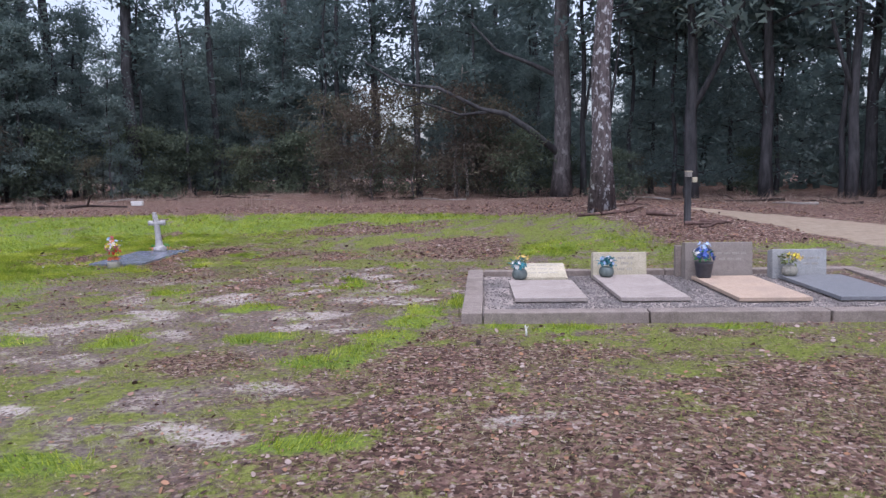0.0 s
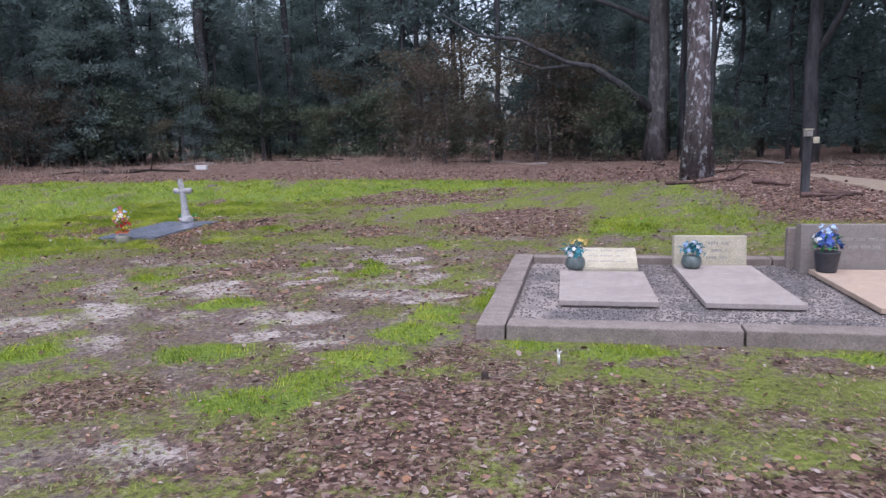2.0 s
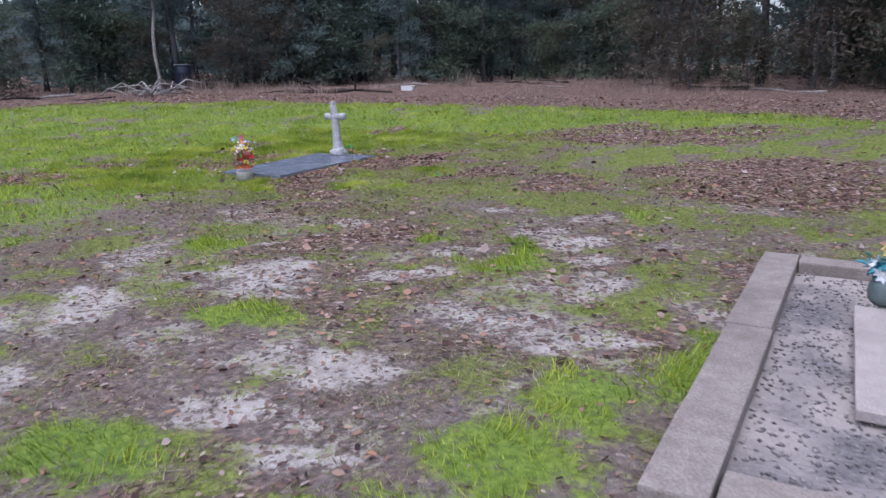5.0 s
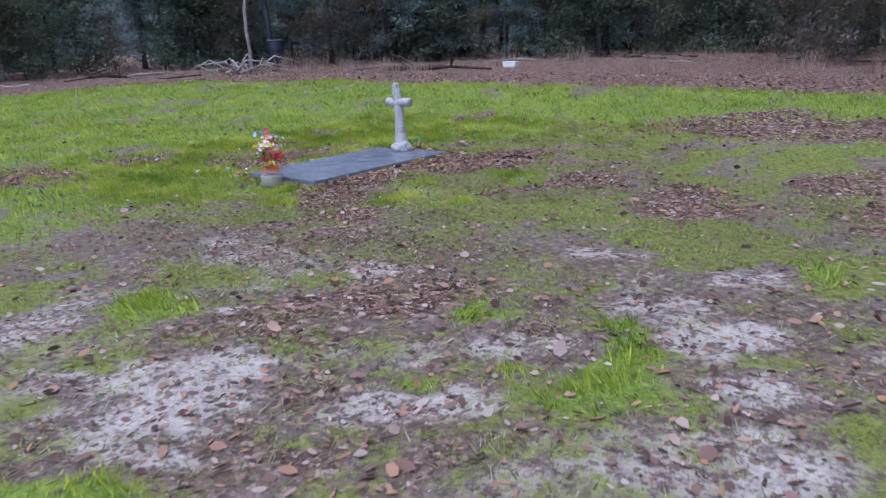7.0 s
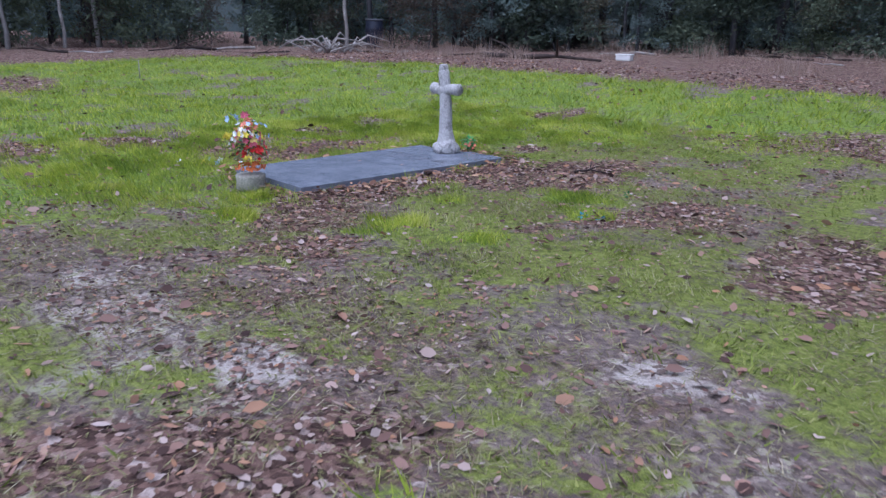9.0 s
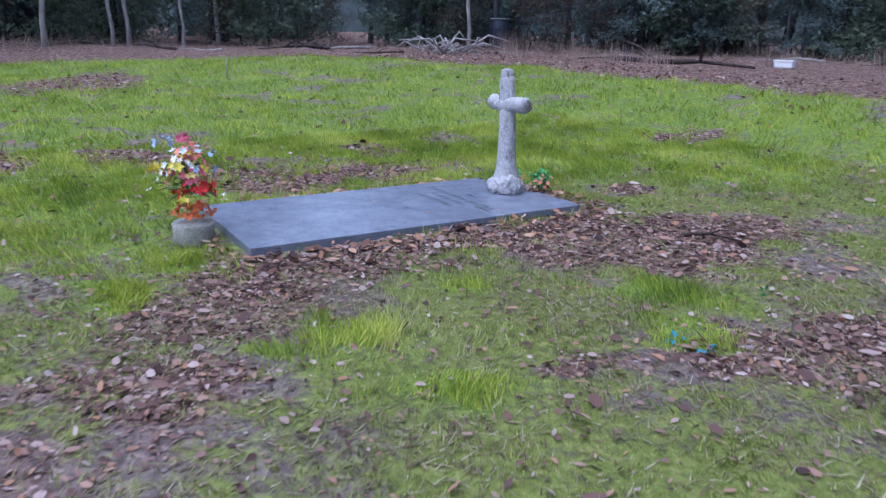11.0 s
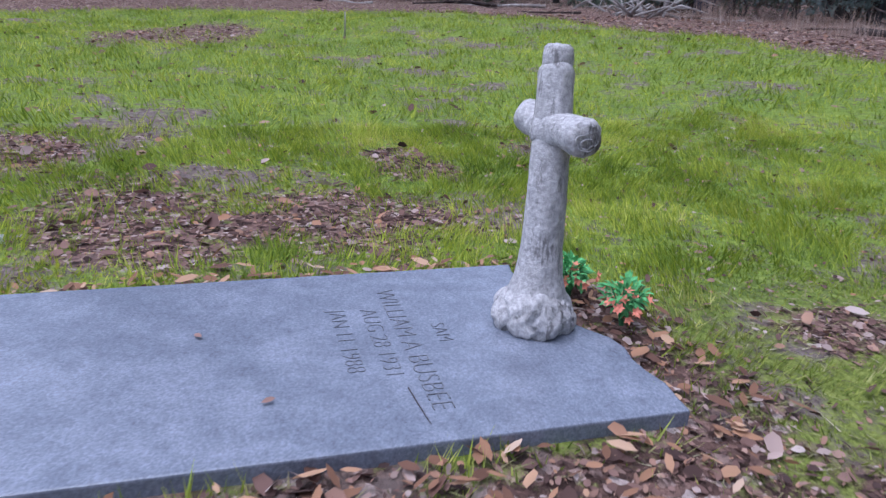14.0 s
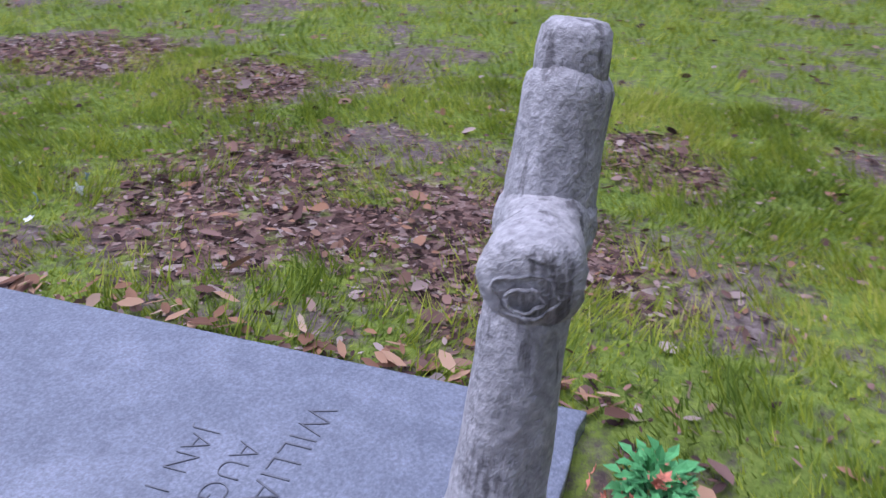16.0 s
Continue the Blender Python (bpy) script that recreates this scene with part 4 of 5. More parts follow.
def make_kind(kind, seed):
    """One mould of each kind of tree, standing at its first place."""
    if kind == "cedar":
        crown, limbs = crown_mesh("crown", seed, 10.5, .9, 2.7, 8500, NEEDLE, (.085, .26), .32, 46, .5, .36)
        return crown, trunk_mesh("trunk", seed, 10, .15, BARK_PINE, limbs)
    if kind == "oak":
        crown, limbs = crown_mesh("crown", seed, 12.5, 2.8, 3.4, 5600, NEEDLE, (.10, .26), .15, 40, .3, .34)
        return crown, trunk_mesh("trunk", seed, 11.5, .17, BARK_PINE, limbs, .05)
    if kind == "pine":
        crown, limbs = crown_mesh("crown", seed, 19, 9.5, 3.0, 4500, NEEDLE, (.10, .45), .25, 30, .4, .4)
        return crown, trunk_mesh("trunk", seed, 18.5, .21, BARK_PINE, limbs, .012)
    if kind == "slim":
        crown, limbs = crown_mesh("crown", seed, 7, 3.0, 1.5, 1000, NEEDLE, (.12, .26), .1, 16, .3, .3)
        return crown, trunk_mesh("trunk", seed, 6.6, .07, BARK_PALE, limbs, .04)
    if kind == "sapling":
        crown, limbs = crown_mesh("crown", seed, 8.5, 3.4, 1.4, 1500, NEEDLE, (.10, .26), .1, 18, .3, .32)
        return crown, trunk_mesh("trunk", seed, 8, .07, BARK_PINE, limbs, .03)
    if kind == "bush":
        crown, limbs = crown_mesh("crown", seed, 2.7, .15, 1.7, 3200, GREENLEAF, (.07, .17), .1, 22, .35, .28)
        return crown, trunk_mesh("trunk", seed, 1.6, .035, BARK_PINE, limbs, .1)
    crown, limbs = crown_mesh("crown", seed, 3.6, .2, 1.8, 2600, BROWNLEAF, (.055, .17), .05, 24, .3, .32)
    return crown, trunk_mesh("trunk", seed, 2.6, .03, BARK_GREY, limbs, .1)


WORDS = {"cedar": ("evergreen_tree", "dark evergreen tree with foliage down to the ground", "tree", "evergreen trees at the wood's edge"),
         "oak": ("broadleaf_tree", "tall dark broadleaf tree with spreading crown", "tree", "broadleaf trees in the wood"),
         "pine": ("pine_tree", "tall straight pine with bare lower trunk", "tree", "pines in the wood"),
         "slim": ("slender_tree", "slender pale-barked tree at the wood's edge", "tree", "slender pale trees"),
         "sapling": ("young_tree", "thin grey-barked young tree at the wood's edge", "tree", "young trees at the wood's edge"),
         "bush": ("shrub", "dense dark green shrub at the wood's edge", "shrub", "shrubs at the wood's edge"),
         "brown": ("thicket", "brownish winter thicket of thin stems and leaves", "shrub", "brown thickets")}
MOULDS = {}


def plant(kind, x, y, scale=1.0, turn=None, variant=None, label=None):
    v = rng.integers(0, 3) if variant is None else variant
    turn = rng.uniform(0, 360) if turn is None else turn
    z = level(x, y)
    name, words, cat, group = WORDS[kind]
    if (kind, v) not in MOULDS:
        crown, trunk = make_kind(kind, 11 * v + len(kind) * 3 + 1)
        MOULDS[kind, v] = build_tree(name, words, cat, (x, y, z), crown, trunk, group, turn, scale)
        t = MOULDS[kind, v]
    else:
        t = copy_thing(MOULDS[kind, v], pose(x, y, z, 0, 0, turn))
        t.scale = (scale,) * 3
    if label:
        tagged(t, label)
    return t


# the wood's edge, going round the clearing from the west to the east
EDGE = [(-32, -2), (-29, 8), (-27.5, 12), (-28, 17), (-26.5, 22), (-23, 26.5), (-19, 29.5), (-15.5, 34), (-10, 37), (-4, 33), (1, 31), (6.5, 28), (11.5, 24), (16, 17), (22, 6)]


def along(s):
    """A point at fraction s of the wood's edge and the way outwards."""
    seg = [math.dist(a, b) for a, b in zip(EDGE, EDGE[1:])]
    d = s * sum(seg)
    for (a, b), l in zip(zip(EDGE, EDGE[1:]), seg):
        if d <= l:
            u = d / l
            t = Vector((b[0] - a[0], b[1] - a[1])).normalized()
            return Vector((a[0] + (b[0] - a[0]) * u, a[1] + (b[1] - a[1]) * u)), Vector((-t.y, t.x))
        d -= l
    return Vector(EDGE[-1]), Vector((1, 0))


def glade(x, y):
    """The thin places of the wood through which the sky shows."""
    a = math.degrees(math.atan2(x, y))
    return -10.5 < a < -3.8 or 6.3 < a < 10.2 or 25.5 < a < 26.5


def build_woods():
    """Low growth in front, tall trunks behind it, and broken foliage with sky above further in."""
    for i in range(64):
        p, o = along((i + rng.random()) / 64)
        q = p + o * rng.uniform(-.5, 1.5)
        east = smooth(0, 6, q.x)
        if rng.random() < .8 * east:
            continue
        plant("brown" if rng.random() < .25 else "bush", q.x, q.y, rng.uniform(.5, 1.2) * (1 - .45 * east))
    for i in range(44):
        p, o = along((i + rng.random()) / 44)
        q = p + o * rng.uniform(-.6, 3.5)
        if not glade(q.x, q.y):
            plant("sapling", q.x, q.y, rng.uniform(.7, 1.5))
    for row, (n, d0, d1) in enumerate(((58, .3, 4), (42, 4, 9), (44, 9, 17), (30, 17, 28))):
        for i in range(n):
            p, o = along((i + rng.random()) / n)
            q = p + o * (rng.uniform(d0, d1) + (2.5 if row == 0 and p.y < 21 and p.x < 0 else 0))
            if rng.random() < (.10, .2, .25, .2)[row]:
                continue
            kind = rng.choice(["cedar", "oak", "pine"], p=[[.8, .1, .1], [.5, .2, .3], [.5, .3, .2], [.6, .3, .1]][row])
            if glade(q.x, q.y) and kind != "pine":
                if row != 2:
                    continue
                kind = "bush"
            size = rng.uniform(*((.40, .74), (.55, .8), (.72, .98), (.85, 1.15))[row])
            if kind == "oak":
                size *= .85
            if kind == "pine":
                size = rng.uniform(.85, 1.25)
            plant(kind, q.x, q.y, size)


def build_far_woods():
    """The dim depth of the wood: foliage too far in to tell tree from tree."""
    n = 135000
    s, d = rng.random(n), rng.uniform(8, 30, n)
    pts, keep = np.zeros((n, 3)), np.ones(n, bool)
    table = [along(k / 400) for k in range(401)]
    px, ox = np.array([(p.x, p.y) for p, o in table]), np.array([(o.x, o.y) for p, o in table])
    k = (s * 400).astype(int)
    xy = px[k] + ox[k] * d[:, None] + rng.normal(0, .5, (n, 2))
    top = 4.0 + 8.0 * smooth(.3, .7, fbm(xy[:, 0], xy[:, 1], 4, 91, 3)) + d * .06
    a = np.degrees(np.arctan2(xy[:, 0], xy[:, 1]))
    thin = ((a > -10.5) & (a < -3.8)) | ((a > 6.3) & (a < 10.2)) | ((a > 25.5) & (a < 26.5))
    top = np.where(thin, 3.6, top)
    z = height(xy[:, 0], xy[:, 1]) + rng.random(n) ** 1.2 * top
    keep = value_noise(xy[:, 0] / 1.6, xy[:, 1] / 1.6 + z * .7, 4) > .34
    c = np.column_stack((xy, z))[keep]
    n = len(c)
    u, v = rng.normal(0, 1, (n, 3)), rng.normal(0, 1, (n, 3))
    u /= np.linalg.norm(u, axis=1)[:, None]
    v = np.cross(u, v)
    v /= np.linalg.norm(v, axis=1)[:, None]
    L, W = rng.uniform(.18, .46, (n, 1)), rng.uniform(.07, .19, (n, 1))
    verts = np.stack((c - u * L, c + v * W, c + u * L, c - v * W), 1).reshape(-1, 3)
    me = mesh_from("far_woods", verts, np.arange(4 * n).reshape(-1, 4), NEEDLE)
    return tagged(new("far_woods", me), "dim dark foliage deep in the wood", "woods", kind="stuff")


def build_backdrop():
    """The far side of the wood, a dark belt with an uneven top. Its haze is painted on."""
    a = np.linspace(-125, 60, 900)
    r = 78 + 4 * np.sin(a * .2)
    x, y = r * np.sin(np.radians(a)), r * np.cos(np.radians(a))
    thin = ((a > -10.5) & (a < -3.8)) | ((a > 6.3) & (a < 10.2)) | ((a > 25.5) & (a < 26.5))
    top = np.where(thin, 3.6, 8.0 - 2.0 * smooth(5, 12, a)) + (fbm(a, a * 0, 2.2, 17, 5) - .5) * 10 + rng.normal(0, .35, len(a))
    rows = np.stack([np.column_stack((x, y, np.full(len(a), -1.0))), np.column_stack((x, y, top))])
    i = np.arange(len(a) - 1)
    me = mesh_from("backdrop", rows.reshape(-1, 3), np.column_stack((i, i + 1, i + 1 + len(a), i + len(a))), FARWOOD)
    return tagged(new("backdrop", me), "far dark belt of woods", "woods", kind="structure")


FARWOOD, far_nt, far_shader = material("far woods with haze glow", 1.0, 0.0)
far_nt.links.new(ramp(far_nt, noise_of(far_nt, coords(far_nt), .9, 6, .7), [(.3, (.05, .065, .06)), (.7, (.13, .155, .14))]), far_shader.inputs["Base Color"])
far_shader.inputs["Emission Color"].default_value = (.70, .86, 1.0, 1)  # faint bluish glow put in the material as distance haze, lifting the darks
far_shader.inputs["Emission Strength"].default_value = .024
build_woods()
build_far_woods()
build_backdrop()
for x, y, k, size in ((-9.5, 38.5, "cedar", .55), (-11, 39.5, "oak", .6), (-10.2, 46, "cedar", 1.1), (-9.6, 42.5, "oak", .9), (-12.4, 45.0, "oak", .95), (-8.9, 47.5, "cedar", 1.0), (-12.9, 48, "cedar", 1.15), (-14.6, 44, "cedar", .95), (-21.5, 39, "cedar", .95), (-24.5, 36.5, "cedar", .95), (-13, 38.5, "cedar", .5), (-17.2, 35.6, "cedar", .7), (-18.5, 31.5, "cedar", .42), (-20.5, 36, "oak", .7), (-15, 41, "oak", .75), (-14.2, 35.5, "cedar", .45), (-22, 32, "cedar", .6), (-16.2, 32.2, "cedar", .4)):
    plant(k, x, y, size)


# ---------------------------------------------------------------- trees that stand out
def lone_tree(name, label, x, y, tall, r0, mat, low, reach, leaves, seed, lean=.012, limbs_by_hand=()):
    t = thing(name, (x, y, level(x, y)), label, "tree")
    crown, limbs = crown_mesh("crown", seed, tall + .5, low, reach, leaves, NEEDLE, (.16, .36), .15, 26, .3, .5)
    part("trunk", trunk_mesh("trunk", seed, tall, r0, mat, limbs, lean, 14), None, t)
    part("crown", crown, None, t)
    for pts, rad in limbs_by_hand:
        part("limb", tube(bmesh.new(), pts, [k * .7 for k in rad], 8, .2, seed), BARK_PINE, t, "dark crooked limb", True)
    return t


lone_tree("lichened_tree", "thick tree trunk blotched with pale lichen on a leafy bank", 2.62, 17.4, 15, .25, BARK_LICHEN, 9.0, 3.2, 2600, 2, .01)
lone_tree("grey_tree", "large grey-barked tree with long crooked limbs", 2.75, 28.6, 16, .34, BARK_GREY, 7.5, 3.8, 3200, 5, .008,
          (([(-.1, 0, 1.6), (-1.2, -.2, 2.5), (-2.1, -.3, 3.1), (-3.0, -.2, 3.3), (-4.6, -.3, 4.1), (-6.0, -.2, 4.3), (-7.4, 0, 5.2)], [.2, .18, .15, .12, .1, .07, .03]),
           ([(0, 0, 4.4), (-1.2, .2, 5.0), (-2.4, .3, 5.5), (-3.4, .3, 6.6)], [.15, .11, .08, .03]),
           ([(-2.6, -.2, 3.2), (-3.8, -.3, 3.1), (-5.2, -.2, 3.6), (-6.4, 0, 3.3)], [.09, .07, .05, .02])))
lone_tree("grey_pine", "straight grey pine trunk standing at the wood's edge", -11.6, 43.5, 20, .27, BARK_GREY, 11, 3.0, 2000, 8)
for x, y, r0, s in ((-16.3, 33.6, .3, 12), (-16.9, 34.9, .3, 14), (-21.0, 33.3, .33, 33), (-20.9, 35.2, .3, 34), (-24.6, 32.6, .28, 35), (-13.5, 36.6, .2, 36), (-2.9, 31.5, .11, 16), (-8.0, 40.0, .16, 18), (-5.6, 37.0, .13, 19)):
    lone_tree("dark_pine", "dark straight pine trunk among undergrowth", x, y, 18, r0, BARK_PINE, 10, 2.8, 1500, s)
for x, y, r0, s, left in ((6.9, 26.0, .22, 21, 1.6), (9.3, 25.8, .2, 23, -1.5), (12.4, 25.4, .2, 25, 1.2), (11.0, 23.5, .16, 26, -1.0), (14.5, 24.0, .2, 29, 1.1), (3.7, 29.5, .12, 27, .5), (4.3, 27.0, .1, 28, .4)):
    lone_tree("forked_tree", "dark forked tree in the shade of the wood", x, y, 13, r0, BARK_PINE, 5.5, 3.6, 3000, s, .03,
              (([(0, 0, 3.0), (left * .4, 0, 4.2), (left, .1, 6.4), (left * 1.3, 0, 8.5)], [r0 * .75, r0 * .6, r0 * .45, r0 * .2]),))
for x, y, sc in ((-24.7, 11.1, .9), (-25.2, 13.7, 1.0), (-25.9, 15.4, .8), (-26.3, 15.9, .9), (-25.9, 17.3, .8), (-26.8, 18.6, 1.0), (-22.6, 25.0, 1.0), (-.9, 30.2, .8), (-1.4, 30.6, .7)):
    plant("slim", x, y, sc)
lone_tree("pale_tree", "pale-barked leaning tree trunk at the wood's edge", -25.8, 12.2, 11, .2, BARK_PALE, 5, 2.6, 1800, 31, .03)
for x, y, sc in ((-3.4, 36, 1.5), (-5.4, 36.5, 1.4), (-6.2, 43, 1.6), (-2.7, 43, 1.5)):
    plant("sapling", x, y, sc)
for x, y, sc in ((-4.6, 29.2, 1.15), (-3.0, 29.0, 1.1), (-1.2, 29.4, 1.15), (.4, 29.6, 1.0), (-6.2, 31.0, 1.1)):
    plant("brown", x, y, sc)
for x, y, sc in ((4.2, 25.5, .6), (1.2, 29.0, .9)):
    plant("bush", x, y, sc)


# ---------------------------------------------------------------- clutter at the wood's edge
def build_post():
    p = thing("wooden_post", (3.95, 15.15, level(3.95, 15.15)), "weathered wooden post with a small pale box on top", "post")
    part("post", block(bmesh.new(), -.06, .06, -.055, .055, -.2, .93, .012, .006, 6), BARK_PINE, p)
    part("box", block(bmesh.new(), -.055, .06, -.08, .05, .93, 1.03, .008, .003, 2), DEADWOOD, p, "pale weathered box")
    part("lid", block(bmesh.new(), -.06, .07, -.09, .06, 1.03, 1.05, .005), CREAM, p, "pale lid")
    part("bracket", block(bmesh.new(), .075, .17, -.05, .03, .82, .92, .01), CREAM, p, "pale bracket at the side")
    return p


def build_stick(pts, r, mat, label, forks=0, seed=0):
    """A fallen branch lying on the ground."""
    x, y = pts[0]
    s = thing("fallen_branch", (x, y, level(x, y)), label, "branch", "fallen branches")
    base = level(x, y)
    q = []
    for i, (a, b) in enumerate(pts):
        q.append((a - x, b - y, level(a, b) - base + r * .8 + (.03 * math.sin(i * 2.1 + seed) if 0 < i < len(pts) - 1 else 0)))
    part("stem", tube(bmesh.new(), q, [r * (1 - .7 * i / (len(q) - 1)) for i in range(len(q))], 7, .3, seed), mat, s, "", True)
    for k in range(forks):
        a = Vector(q[1 + k % (len(q) - 2)])
        d = Vector((math.cos(seed + k * 2.4), math.sin(seed + k * 2.4), .35)) * (r * 14)
        part("twig", tube(bmesh.new(), [a, a + d * .5 + Vector((0, 0, r)), a + d], [r * .45, r * .3, r * .12], 5, .2, seed + k), mat, s)
    return s


def build_brush_heap(x, y):
    h = thing("brush_heap", (x, y, level(x, y)), "heap of pale dead branches at the wood's edge", "brush heap")
    r = np.random.default_rng(17)
    for k in range(26):
        a = r.uniform(0, 6.3)
        l = r.uniform(.6, 1.5)
        p0 = Vector((r.normal(0, .35), r.normal(0, .35), r.uniform(0, .12)))
        p2 = p0 + Vector((math.cos(a) * l, math.sin(a) * l, r.uniform(-.05, .35)))
        p2.z = max(.02, p2.z)
        p1 = (p0 + p2) / 2 + Vector((r.normal(0, .1), r.normal(0, .1), r.uniform(.1, .4)))
        w = r.uniform(.012, .04)
        part("branch", tube(bmesh.new(), [p0, p1, p2], [w, w * .8, w * .3], 6, .2, k), DEADWOOD, h, "", True)
    return h


STRAW = leafy("dead straw", [(0, (.22, .15, .12)), (.5, (.34, .25, .20)), (1, (.46, .38, .34))], .8, .2, 3, .8)


def build_straw(x, y, tall, seed):
    """A clump of dead grass standing at the wood's edge."""
    t = thing("dry_grass_clump", (x, y, level(x, y)), "clump of tall dead pinkish grass", "dry grass", "dry grass clumps")
    r = np.random.default_rng(seed)
    n = 130
    base = np.column_stack((r.normal(0, .22, n), r.normal(0, .22, n), np.full(n, -.02)))
    a = r.uniform(0, 6.3, n)
    h = tall * r.uniform(.4, 1.1, n)
    tip = base + np.column_stack((np.cos(a) * h * .35, np.sin(a) * h * .35, h))
    side = np.column_stack((-np.sin(a), np.cos(a), np.zeros(n))) * .005
    me = mesh_from("tussock", np.stack((base - side, base + side, tip), 1).reshape(-1, 3), np.arange(3 * n).reshape(-1, 3), STRAW)
    tagged(part("tussock", me, None, t), kind="stuff")
    return t


def build_weeds():
    """Dead weeds and thin twigs tangled along the foot of the wood."""
    n = 15000
    k = rng.integers(25, 330, n)
    table = [along(i / 400) for i in range(401)]
    px, ox = np.array([(p.x, p.y) for p, o in table]), np.array([(o.x, o.y) for p, o in table])
    d = rng.normal(-1.6, 1.3, n)
    xy = px[k] + ox[k] * d[:, None] + rng.normal(0, .3, (n, 2))
    keep = value_noise(xy[:, 0] * .9, xy[:, 1] * .9, 6) + .25 * rng.random(n) > .55
    xy = xy[keep]
    n = len(xy)
    base = np.column_stack((xy, height(xy[:, 0], xy[:, 1]) - .01))
    way = rng.normal(0, 1, (n, 3))
    way[:, 2] = np.abs(way[:, 2]) * .8 + .1
    way /= np.linalg.norm(way, axis=1)[:, None]
    l = rng.uniform(.12, .55, n)[:, None]
    side = np.cross(way, rng.normal(0, 1, (n, 3)))
    side *= (rng.uniform(.004, .009, n) / np.linalg.norm(side, axis=1))[:, None]
    verts = np.stack((base - side, base + side, base + way * l), 1).reshape(-1, 3)
    me = mesh_from("dead_weeds", verts, np.arange(3 * n).reshape(-1, 3), STRAW)
    return tagged(new("dead_weeds", me), "tangle of dead weeds and twigs at the wood's edge", "weeds", kind="stuff")


build_weeds()
build_post()
build_brush_heap(-20.9, 23.2)
for k, (x, y, h) in enumerate(((-21.2, 25.4, .8), (-17.9, 23.4, .7), (-15.4, 24.0, .55), (-15.1, 25.1, .5), (-17.9, 25.2, .6), (-13.4, 27.2, .6), (-5.0, 26.5, .5), (-9.0, 27.5, .5), (-8.2, 25.5, .45), (-3.4, 25.6, .5), (-12.2, 29.5, .7))):
    build_straw(x, y, h, 40 + k)
for k in range(34):
    p, o = along(.12 + .8 * (k + rng.random()) / 34)
    q = p - o * rng.uniform(1.0, 5.5)
    a, l = math.atan2(o.x, -o.y) + rng.normal(0, .5), rng.uniform(.5, 1.5)
    if track(np.array([q.x]), np.array([q.y]))[0] > 1.6:
        build_stick([(q.x + math.cos(a) * l * u, q.y + math.sin(a) * l * u) for u in (-1, -.3, .3, 1)], rng.uniform(.015, .05),
                    DARKWOOD if k % 3 else DEADWOOD, "fallen dead branch on leaf litter at the wood's edge", k % 3, k)
build_stick([(-16.6, 25.3), (-15.4, 25.5), (-14.2, 25.6), (-12.6, 25.3)], .09, DARKWOOD, "long dark rotting log at the wood's edge", 2, 3)
build_stick([(2.0, 17.0), (2.5, 16.6), (3.0, 16.5)], .04, BARK_LOG, "short mossy log beside the lichened tree", 1, 4)
build_stick([(3.0, 17.7), (3.4, 17.9), (3.9, 18.3)], .03, BARK_LOG, "dead branch lying beside the lichened tree", 2, 5)
for k, (x, y, a, r) in enumerate(((4.15, 15.0, .1, .05), (4.5, 15.15, -.3, .06), (4.35, 14.85, .5, .045), (3.2, 16.6, .8, .04), (3.6, 15.9, -.5, .05))):
    build_stick([(x + math.cos(a) * u, y + math.sin(a) * u) for u in (-.3, -.1, .12, .32)], r, BARK_LOG, "reddish rotting piece of log on the leafy bank", 0, 20 + k)
build_stick([(-5.62, 15.38), (-5.5, 15.47), (-5.38, 15.6)], .013, DARKWOOD, "dark crooked twig on fallen leaves", 2, 6)
build_stick([(-9.6, 14.9), (-9.2, 15.2), (-8.9, 15.3)], .006, DARKWOOD, "thin dark twig on the grass", 1, 7)


def build_white_block(x, y):
    w = thing("white_container", (x, y, level(x, y)), "white plastic container lying at the wood's edge", "container", turn=12)
    part("body", block(bmesh.new(), -.2, .2, -.12, .12, 0, .16, .04, .004, 2), plain("white plastic", (.78, .77, .76), .08, 6, .5), w)
    part("rim", block(bmesh.new(), -.21, .21, -.13, .13, .13, .165, .012), plain("white rim", (.72, .71, .70), .08, 6, .5), w)
    return w


def build_barrel(x, y):
    b = thing("plastic_barrel", (x, y, level(x, y)), "dark blue plastic barrel half hidden in brush", "barrel")
    part("body", lathe([(.27, 0), (.29, .03), (.3, .3), (.31, .33), (.3, .36), (.3, .6), (.31, .63), (.3, .66), (.29, .9), (.25, .93)]), plain("blue plastic", (.02, .025, .045), .3, 5, .5), b, "", True)
    part("rim", lathe([(.3, .9), (.315, .92), (.315, .95), (.29, .96)]), plain("grey rim", (.14, .15, .17), .2, 8, .5), b, "grey rim", True)
    return b


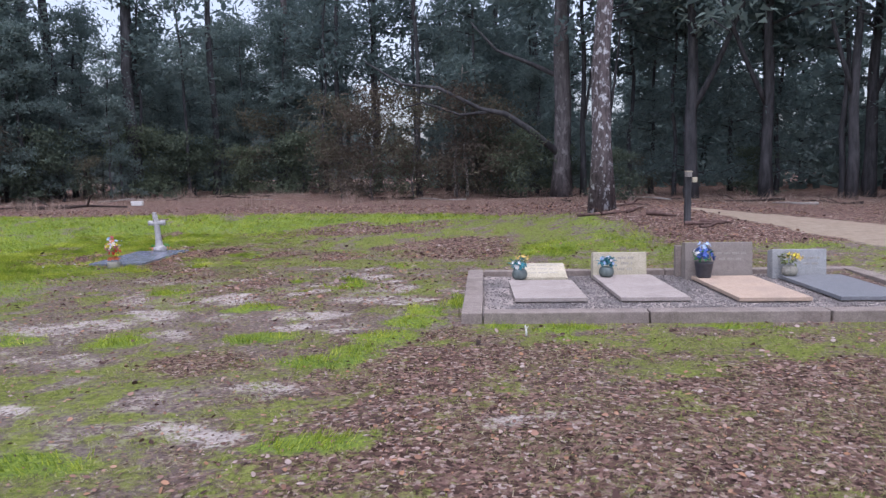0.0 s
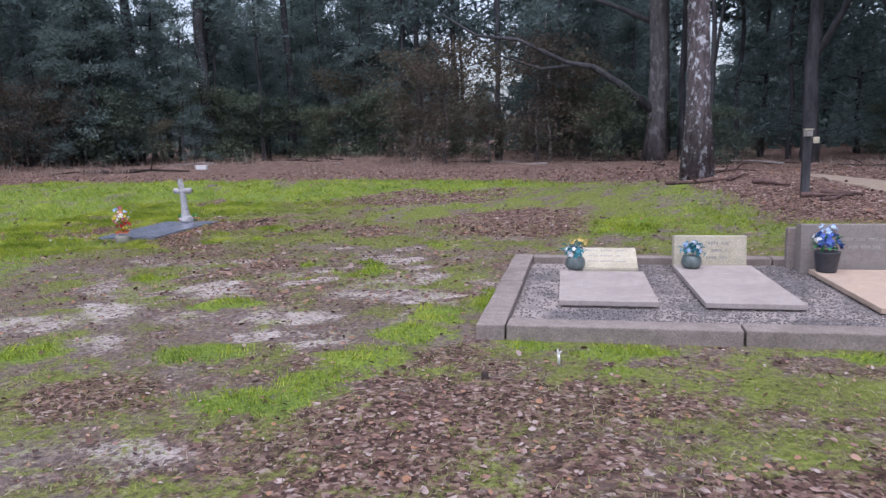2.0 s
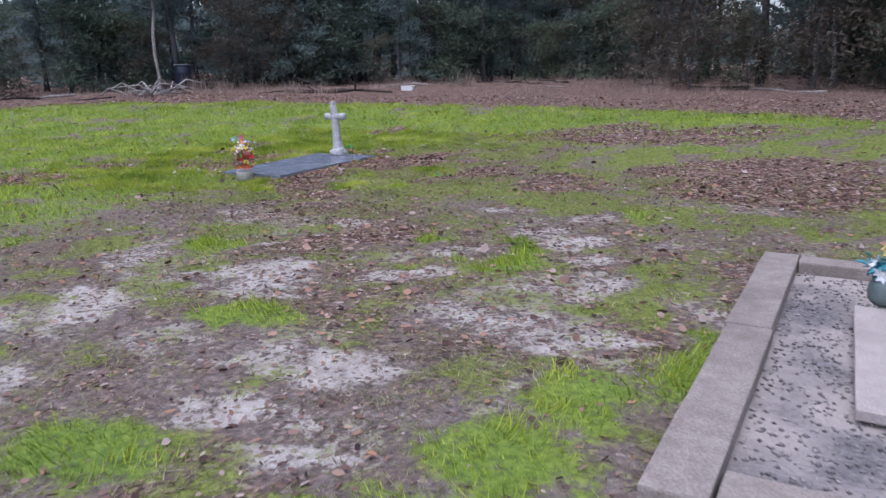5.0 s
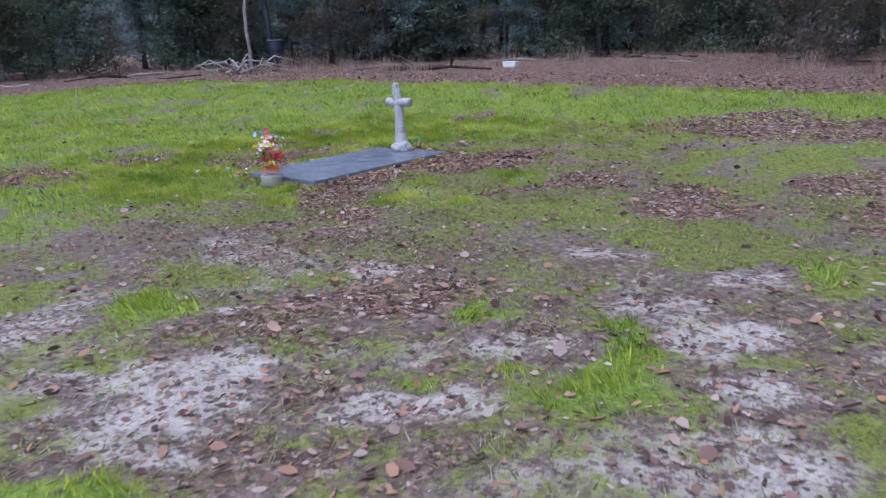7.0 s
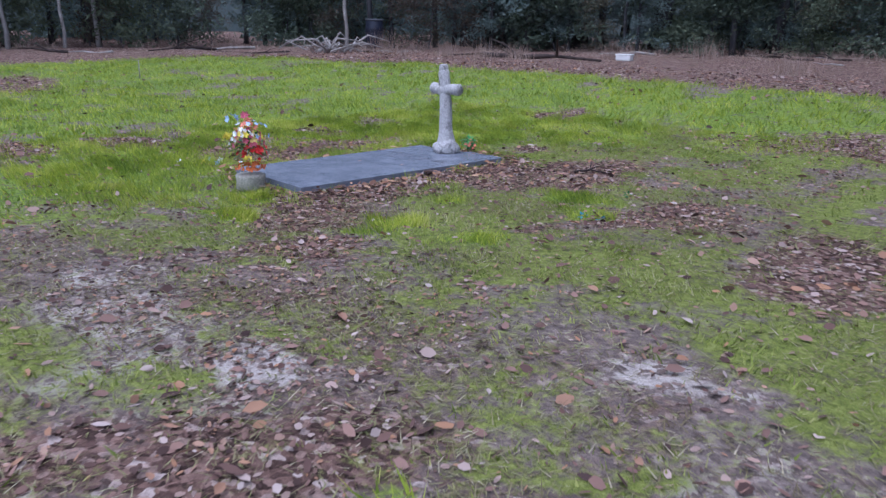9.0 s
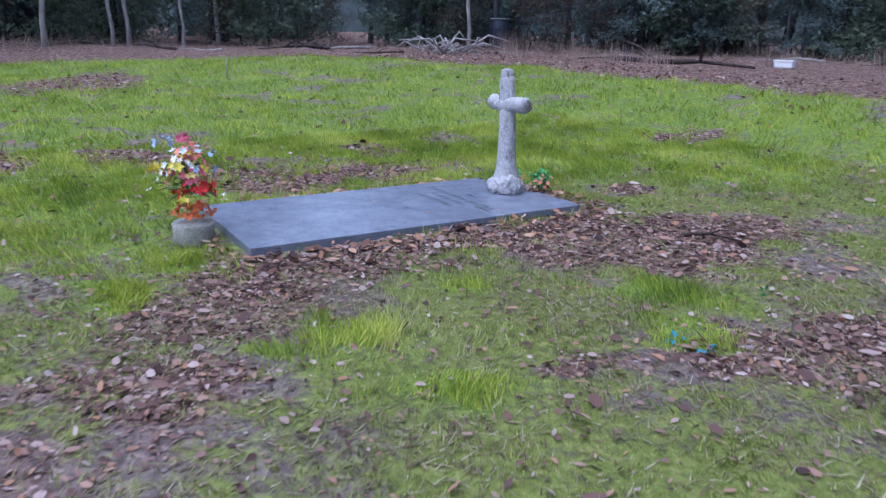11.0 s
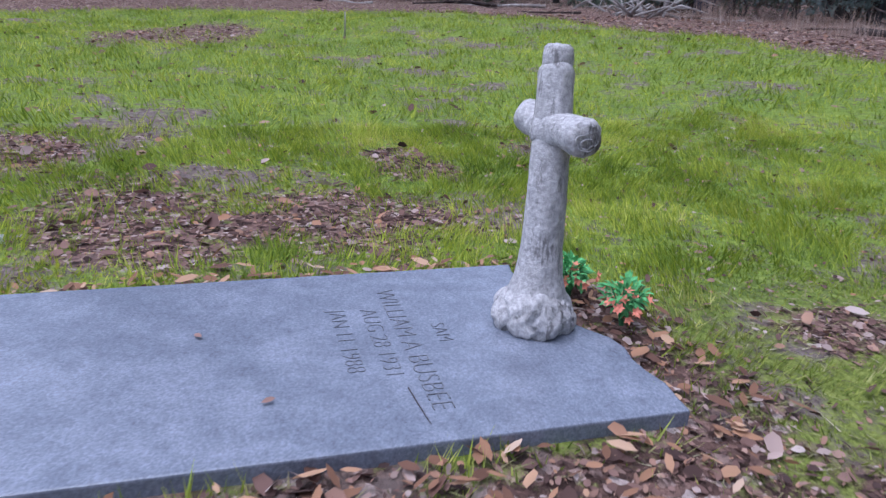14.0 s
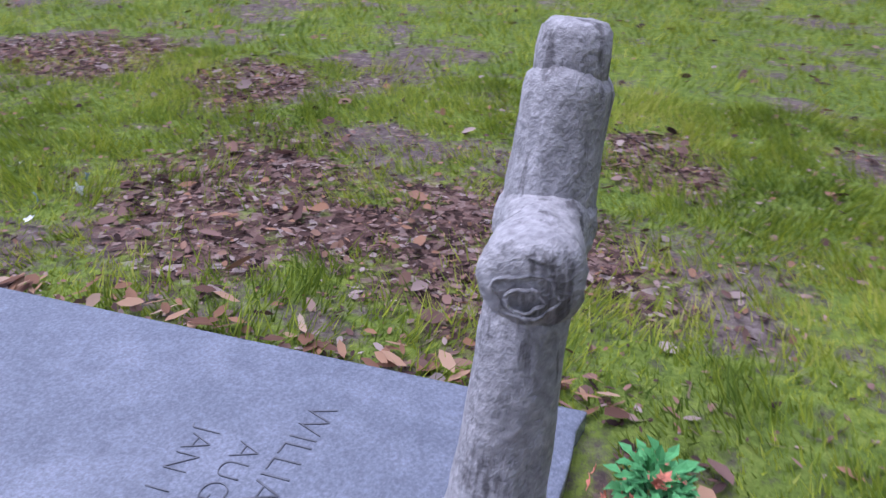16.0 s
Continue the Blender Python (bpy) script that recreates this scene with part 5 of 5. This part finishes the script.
def build_cart(x, y):
    """Bits of white and blue equipment standing far back between the trees."""
    c = thing("garden_cart", (x, y, level(x, y)), "small white and blue cart standing far back among trees", "cart", turn=-15)
    white, blue, dark = plain("white paint", (.7, .71, .74), .1, 4, .5), plain("blue paint", (.10, .16, .27), .15, 4, .5), plain("black rubber", (.02, .02, .02), .2, 9, .8)
    part("bed", block(bmesh.new(), -.8, .8, -.4, .4, .35, .75, .05, .01, 2), blue, c, "blue bed")
    part("rail", block(bmesh.new(), -.8, .8, -.43, -.4, .75, .95, .01), white, c, "white side rail")
    part("frame", tube(bmesh.new(), [(-.35, 0, .75), (-.35, 0, 1.5), (.15, 0, 1.5), (.15, 0, .75)], [.03] * 4, 8), white, c, "white upright frame")
    for sx in (-.5, .5):
        for sy in (-.42, .42):
            wheel = part("wheel", lathe([(.1, -.05), (.2, -.05), (.22, -.02), (.22, .02), (.2, .05), (.1, .05)]), dark, c, "black wheel", True)
            wheel.matrix_local = pose(sx, sy, .22, 90)
    for k, dx in enumerate((1.6, 2.5)):
        s = thing("white_sack", (x + dx, y + .3, level(x + dx, y + .3)), "white sack standing far back among trees", "sack", "white sacks")
        part("sack", lathe([(.2, 0), (.26, .1), (.27, .4), (.2, .62), (.08, .7), (.1, .76)], 12), white, s, "", True)
    return c


build_white_block(-12.9, 26.7)
build_barrel(-22.6, 26.2)
build_cart(-17.3, 44.0)


def build_stake(x, y):
    s = thing("plastic_stake", (x, y, level(x, y)), "small white plastic stake stuck in the leaves", "stake")
    white = plain("dull white plastic", (.66, .66, .62), .12, 40, .6)
    part("shank", tube(bmesh.new(), [(0, 0, -.02), (.004, 0, .04), (0, 0, .075)], [.012, .01, .008], 8, .2), white, s, "", True)
    part("prong", tube(bmesh.new(), [(0, 0, .07), (.012, 0, .09), (.024, .0, .1)], [.007, .006, .004], 6), white, s)
    part("prong", tube(bmesh.new(), [(0, 0, .07), (-.006, 0, .095), (-.006, .0, .115)], [.008, .008, .005], 6), white, s)
    return s


build_stake(.36, 7.5)
peg = thing("wooden_peg", (-.12, 7.14, level(-.12, 7.14)), "short dark sawn peg in the leaves", "peg")
part("peg", block(bmesh.new(), -.022, .022, -.02, .02, -.03, .045, .004, .003, 2), DARKWOOD, peg)

for k, (x, y, col) in enumerate(((-8.0, 13.12, "yellow"), (-7.98, 13.27, "white"), (-7.72, 13.33, "white"), (-8.1, 13.23, "pale"), (-8.08, 12.93, "white"), (-7.9, 13.2, "pale"))):
    f = thing("fallen_blossom", (x, y, level(x, y) + .012), "loose faded silk blossom lying in the grass", "artificial flower", "fallen blossoms")
    part("petals", petal_cloud(1, (0, 0, .008), (.01, .01, .01), .028, 500 + k), CLOTH[col], f)


def build_drift():
    """Larger curled leaves blown against the grave slab, each to be told apart."""
    d = thing("leaf_drift", (-6.8, 14.1, 0), "drift of curled tan leaves against the grave slab", "fallen leaves")
    shapes = []
    for k in range(8):
        v, f = leaf_arrays(np.zeros((1, 2)), np.zeros(1), np.array([.075]), np.zeros(1), np.array([.1 + .06 * k]), np.array([(-1) ** k * .05 * k]))
        shapes.append(mesh_from("leaf", v, f, TAN_LEAF))
    r = np.random.default_rng(23)
    spots = []
    for k in range(290):
        u = r.random()
        if u < .42:
            spots.append((-6.27 + abs(r.normal(0, .14)), r.uniform(13.0, 15.3)))
        elif u < .68:
            spots.append((-7.33 - abs(r.normal(0, .06)), r.uniform(13.0, 15.2)))
        elif u < .9:
            spots.append((r.uniform(-7.2, -6.2), 15.2 + abs(r.normal(0, .16))))
        else:
            spots.append((r.uniform(-7.1, -6.3), 13.0 - abs(r.normal(0, .06))))
    for k, (x, y) in enumerate(spots):
        ob = new("leaf", shapes[k % 8])
        ob.parent = d
        ob.matrix_local = pose(x + 6.8, y - 14.1, level(x, y) + r.uniform(.008, .03), r.normal(0, 11), r.normal(0, 11), r.uniform(0, 360)) @ Matrix.Scale(r.uniform(.5, 1.15), 4)
    return d


build_drift()
for x, y, a in ((-6.895, 14.033, 30), (-6.52, 14.2, 100)):
    v, f = leaf_arrays(np.zeros((1, 2)), np.zeros(1), np.array([.035]), np.zeros(1), np.array([.3]), np.array([.2]))
    leaf = tagged(new("fallen_leaf", mesh_from("fallen_leaf", v, f, DRY_LEAF)), "small brown leaf lying on the grave slab", "leaf", "leaves on the slab")
    leaf.matrix_world = pose(x, y, .074, 0, 0, a)


def build_marker(x, y):
    m = thing("thin_stake", (x, y, level(x, y)), "thin pale stake standing upright in the far grass", "stake")
    part("rod", tube(bmesh.new(), [(0, 0, -.05), (.004, .003, .2), (.012, 0, .36)], [.012, .011, .009], 8, .15), DEADWOOD, m, "", True)
    return m


build_marker(-16.8, 15.96)
for k, (x, y) in enumerate(((-4.58, 14.17), (-4.45, 14.19), (-4.75, 14.95))):
    f = thing("silk_sprig", (x, y, level(x, y) + .006), "small teal plastic sprig lying in dead leaves", "artificial leaf", "loose plastic sprigs")
    part("leaves", leaf_cloud(7, (0, 0, .012), (.03, .03, .012), .03, 700 + k), CLOTH["teal"] if k < 2 else CLOTH["green"], f)
straw = thing("grass_straw", (-6.44, 14.545, .0725), "thin dark grass straw lying on the grave slab", "straw")
part("stalk", tube(bmesh.new(), [(-.085, -.006, .002), (-.02, -.004, .006), (.085, .008, .002)], [.0014, .0018, .001], 6, .2), DARKWOOD, straw)
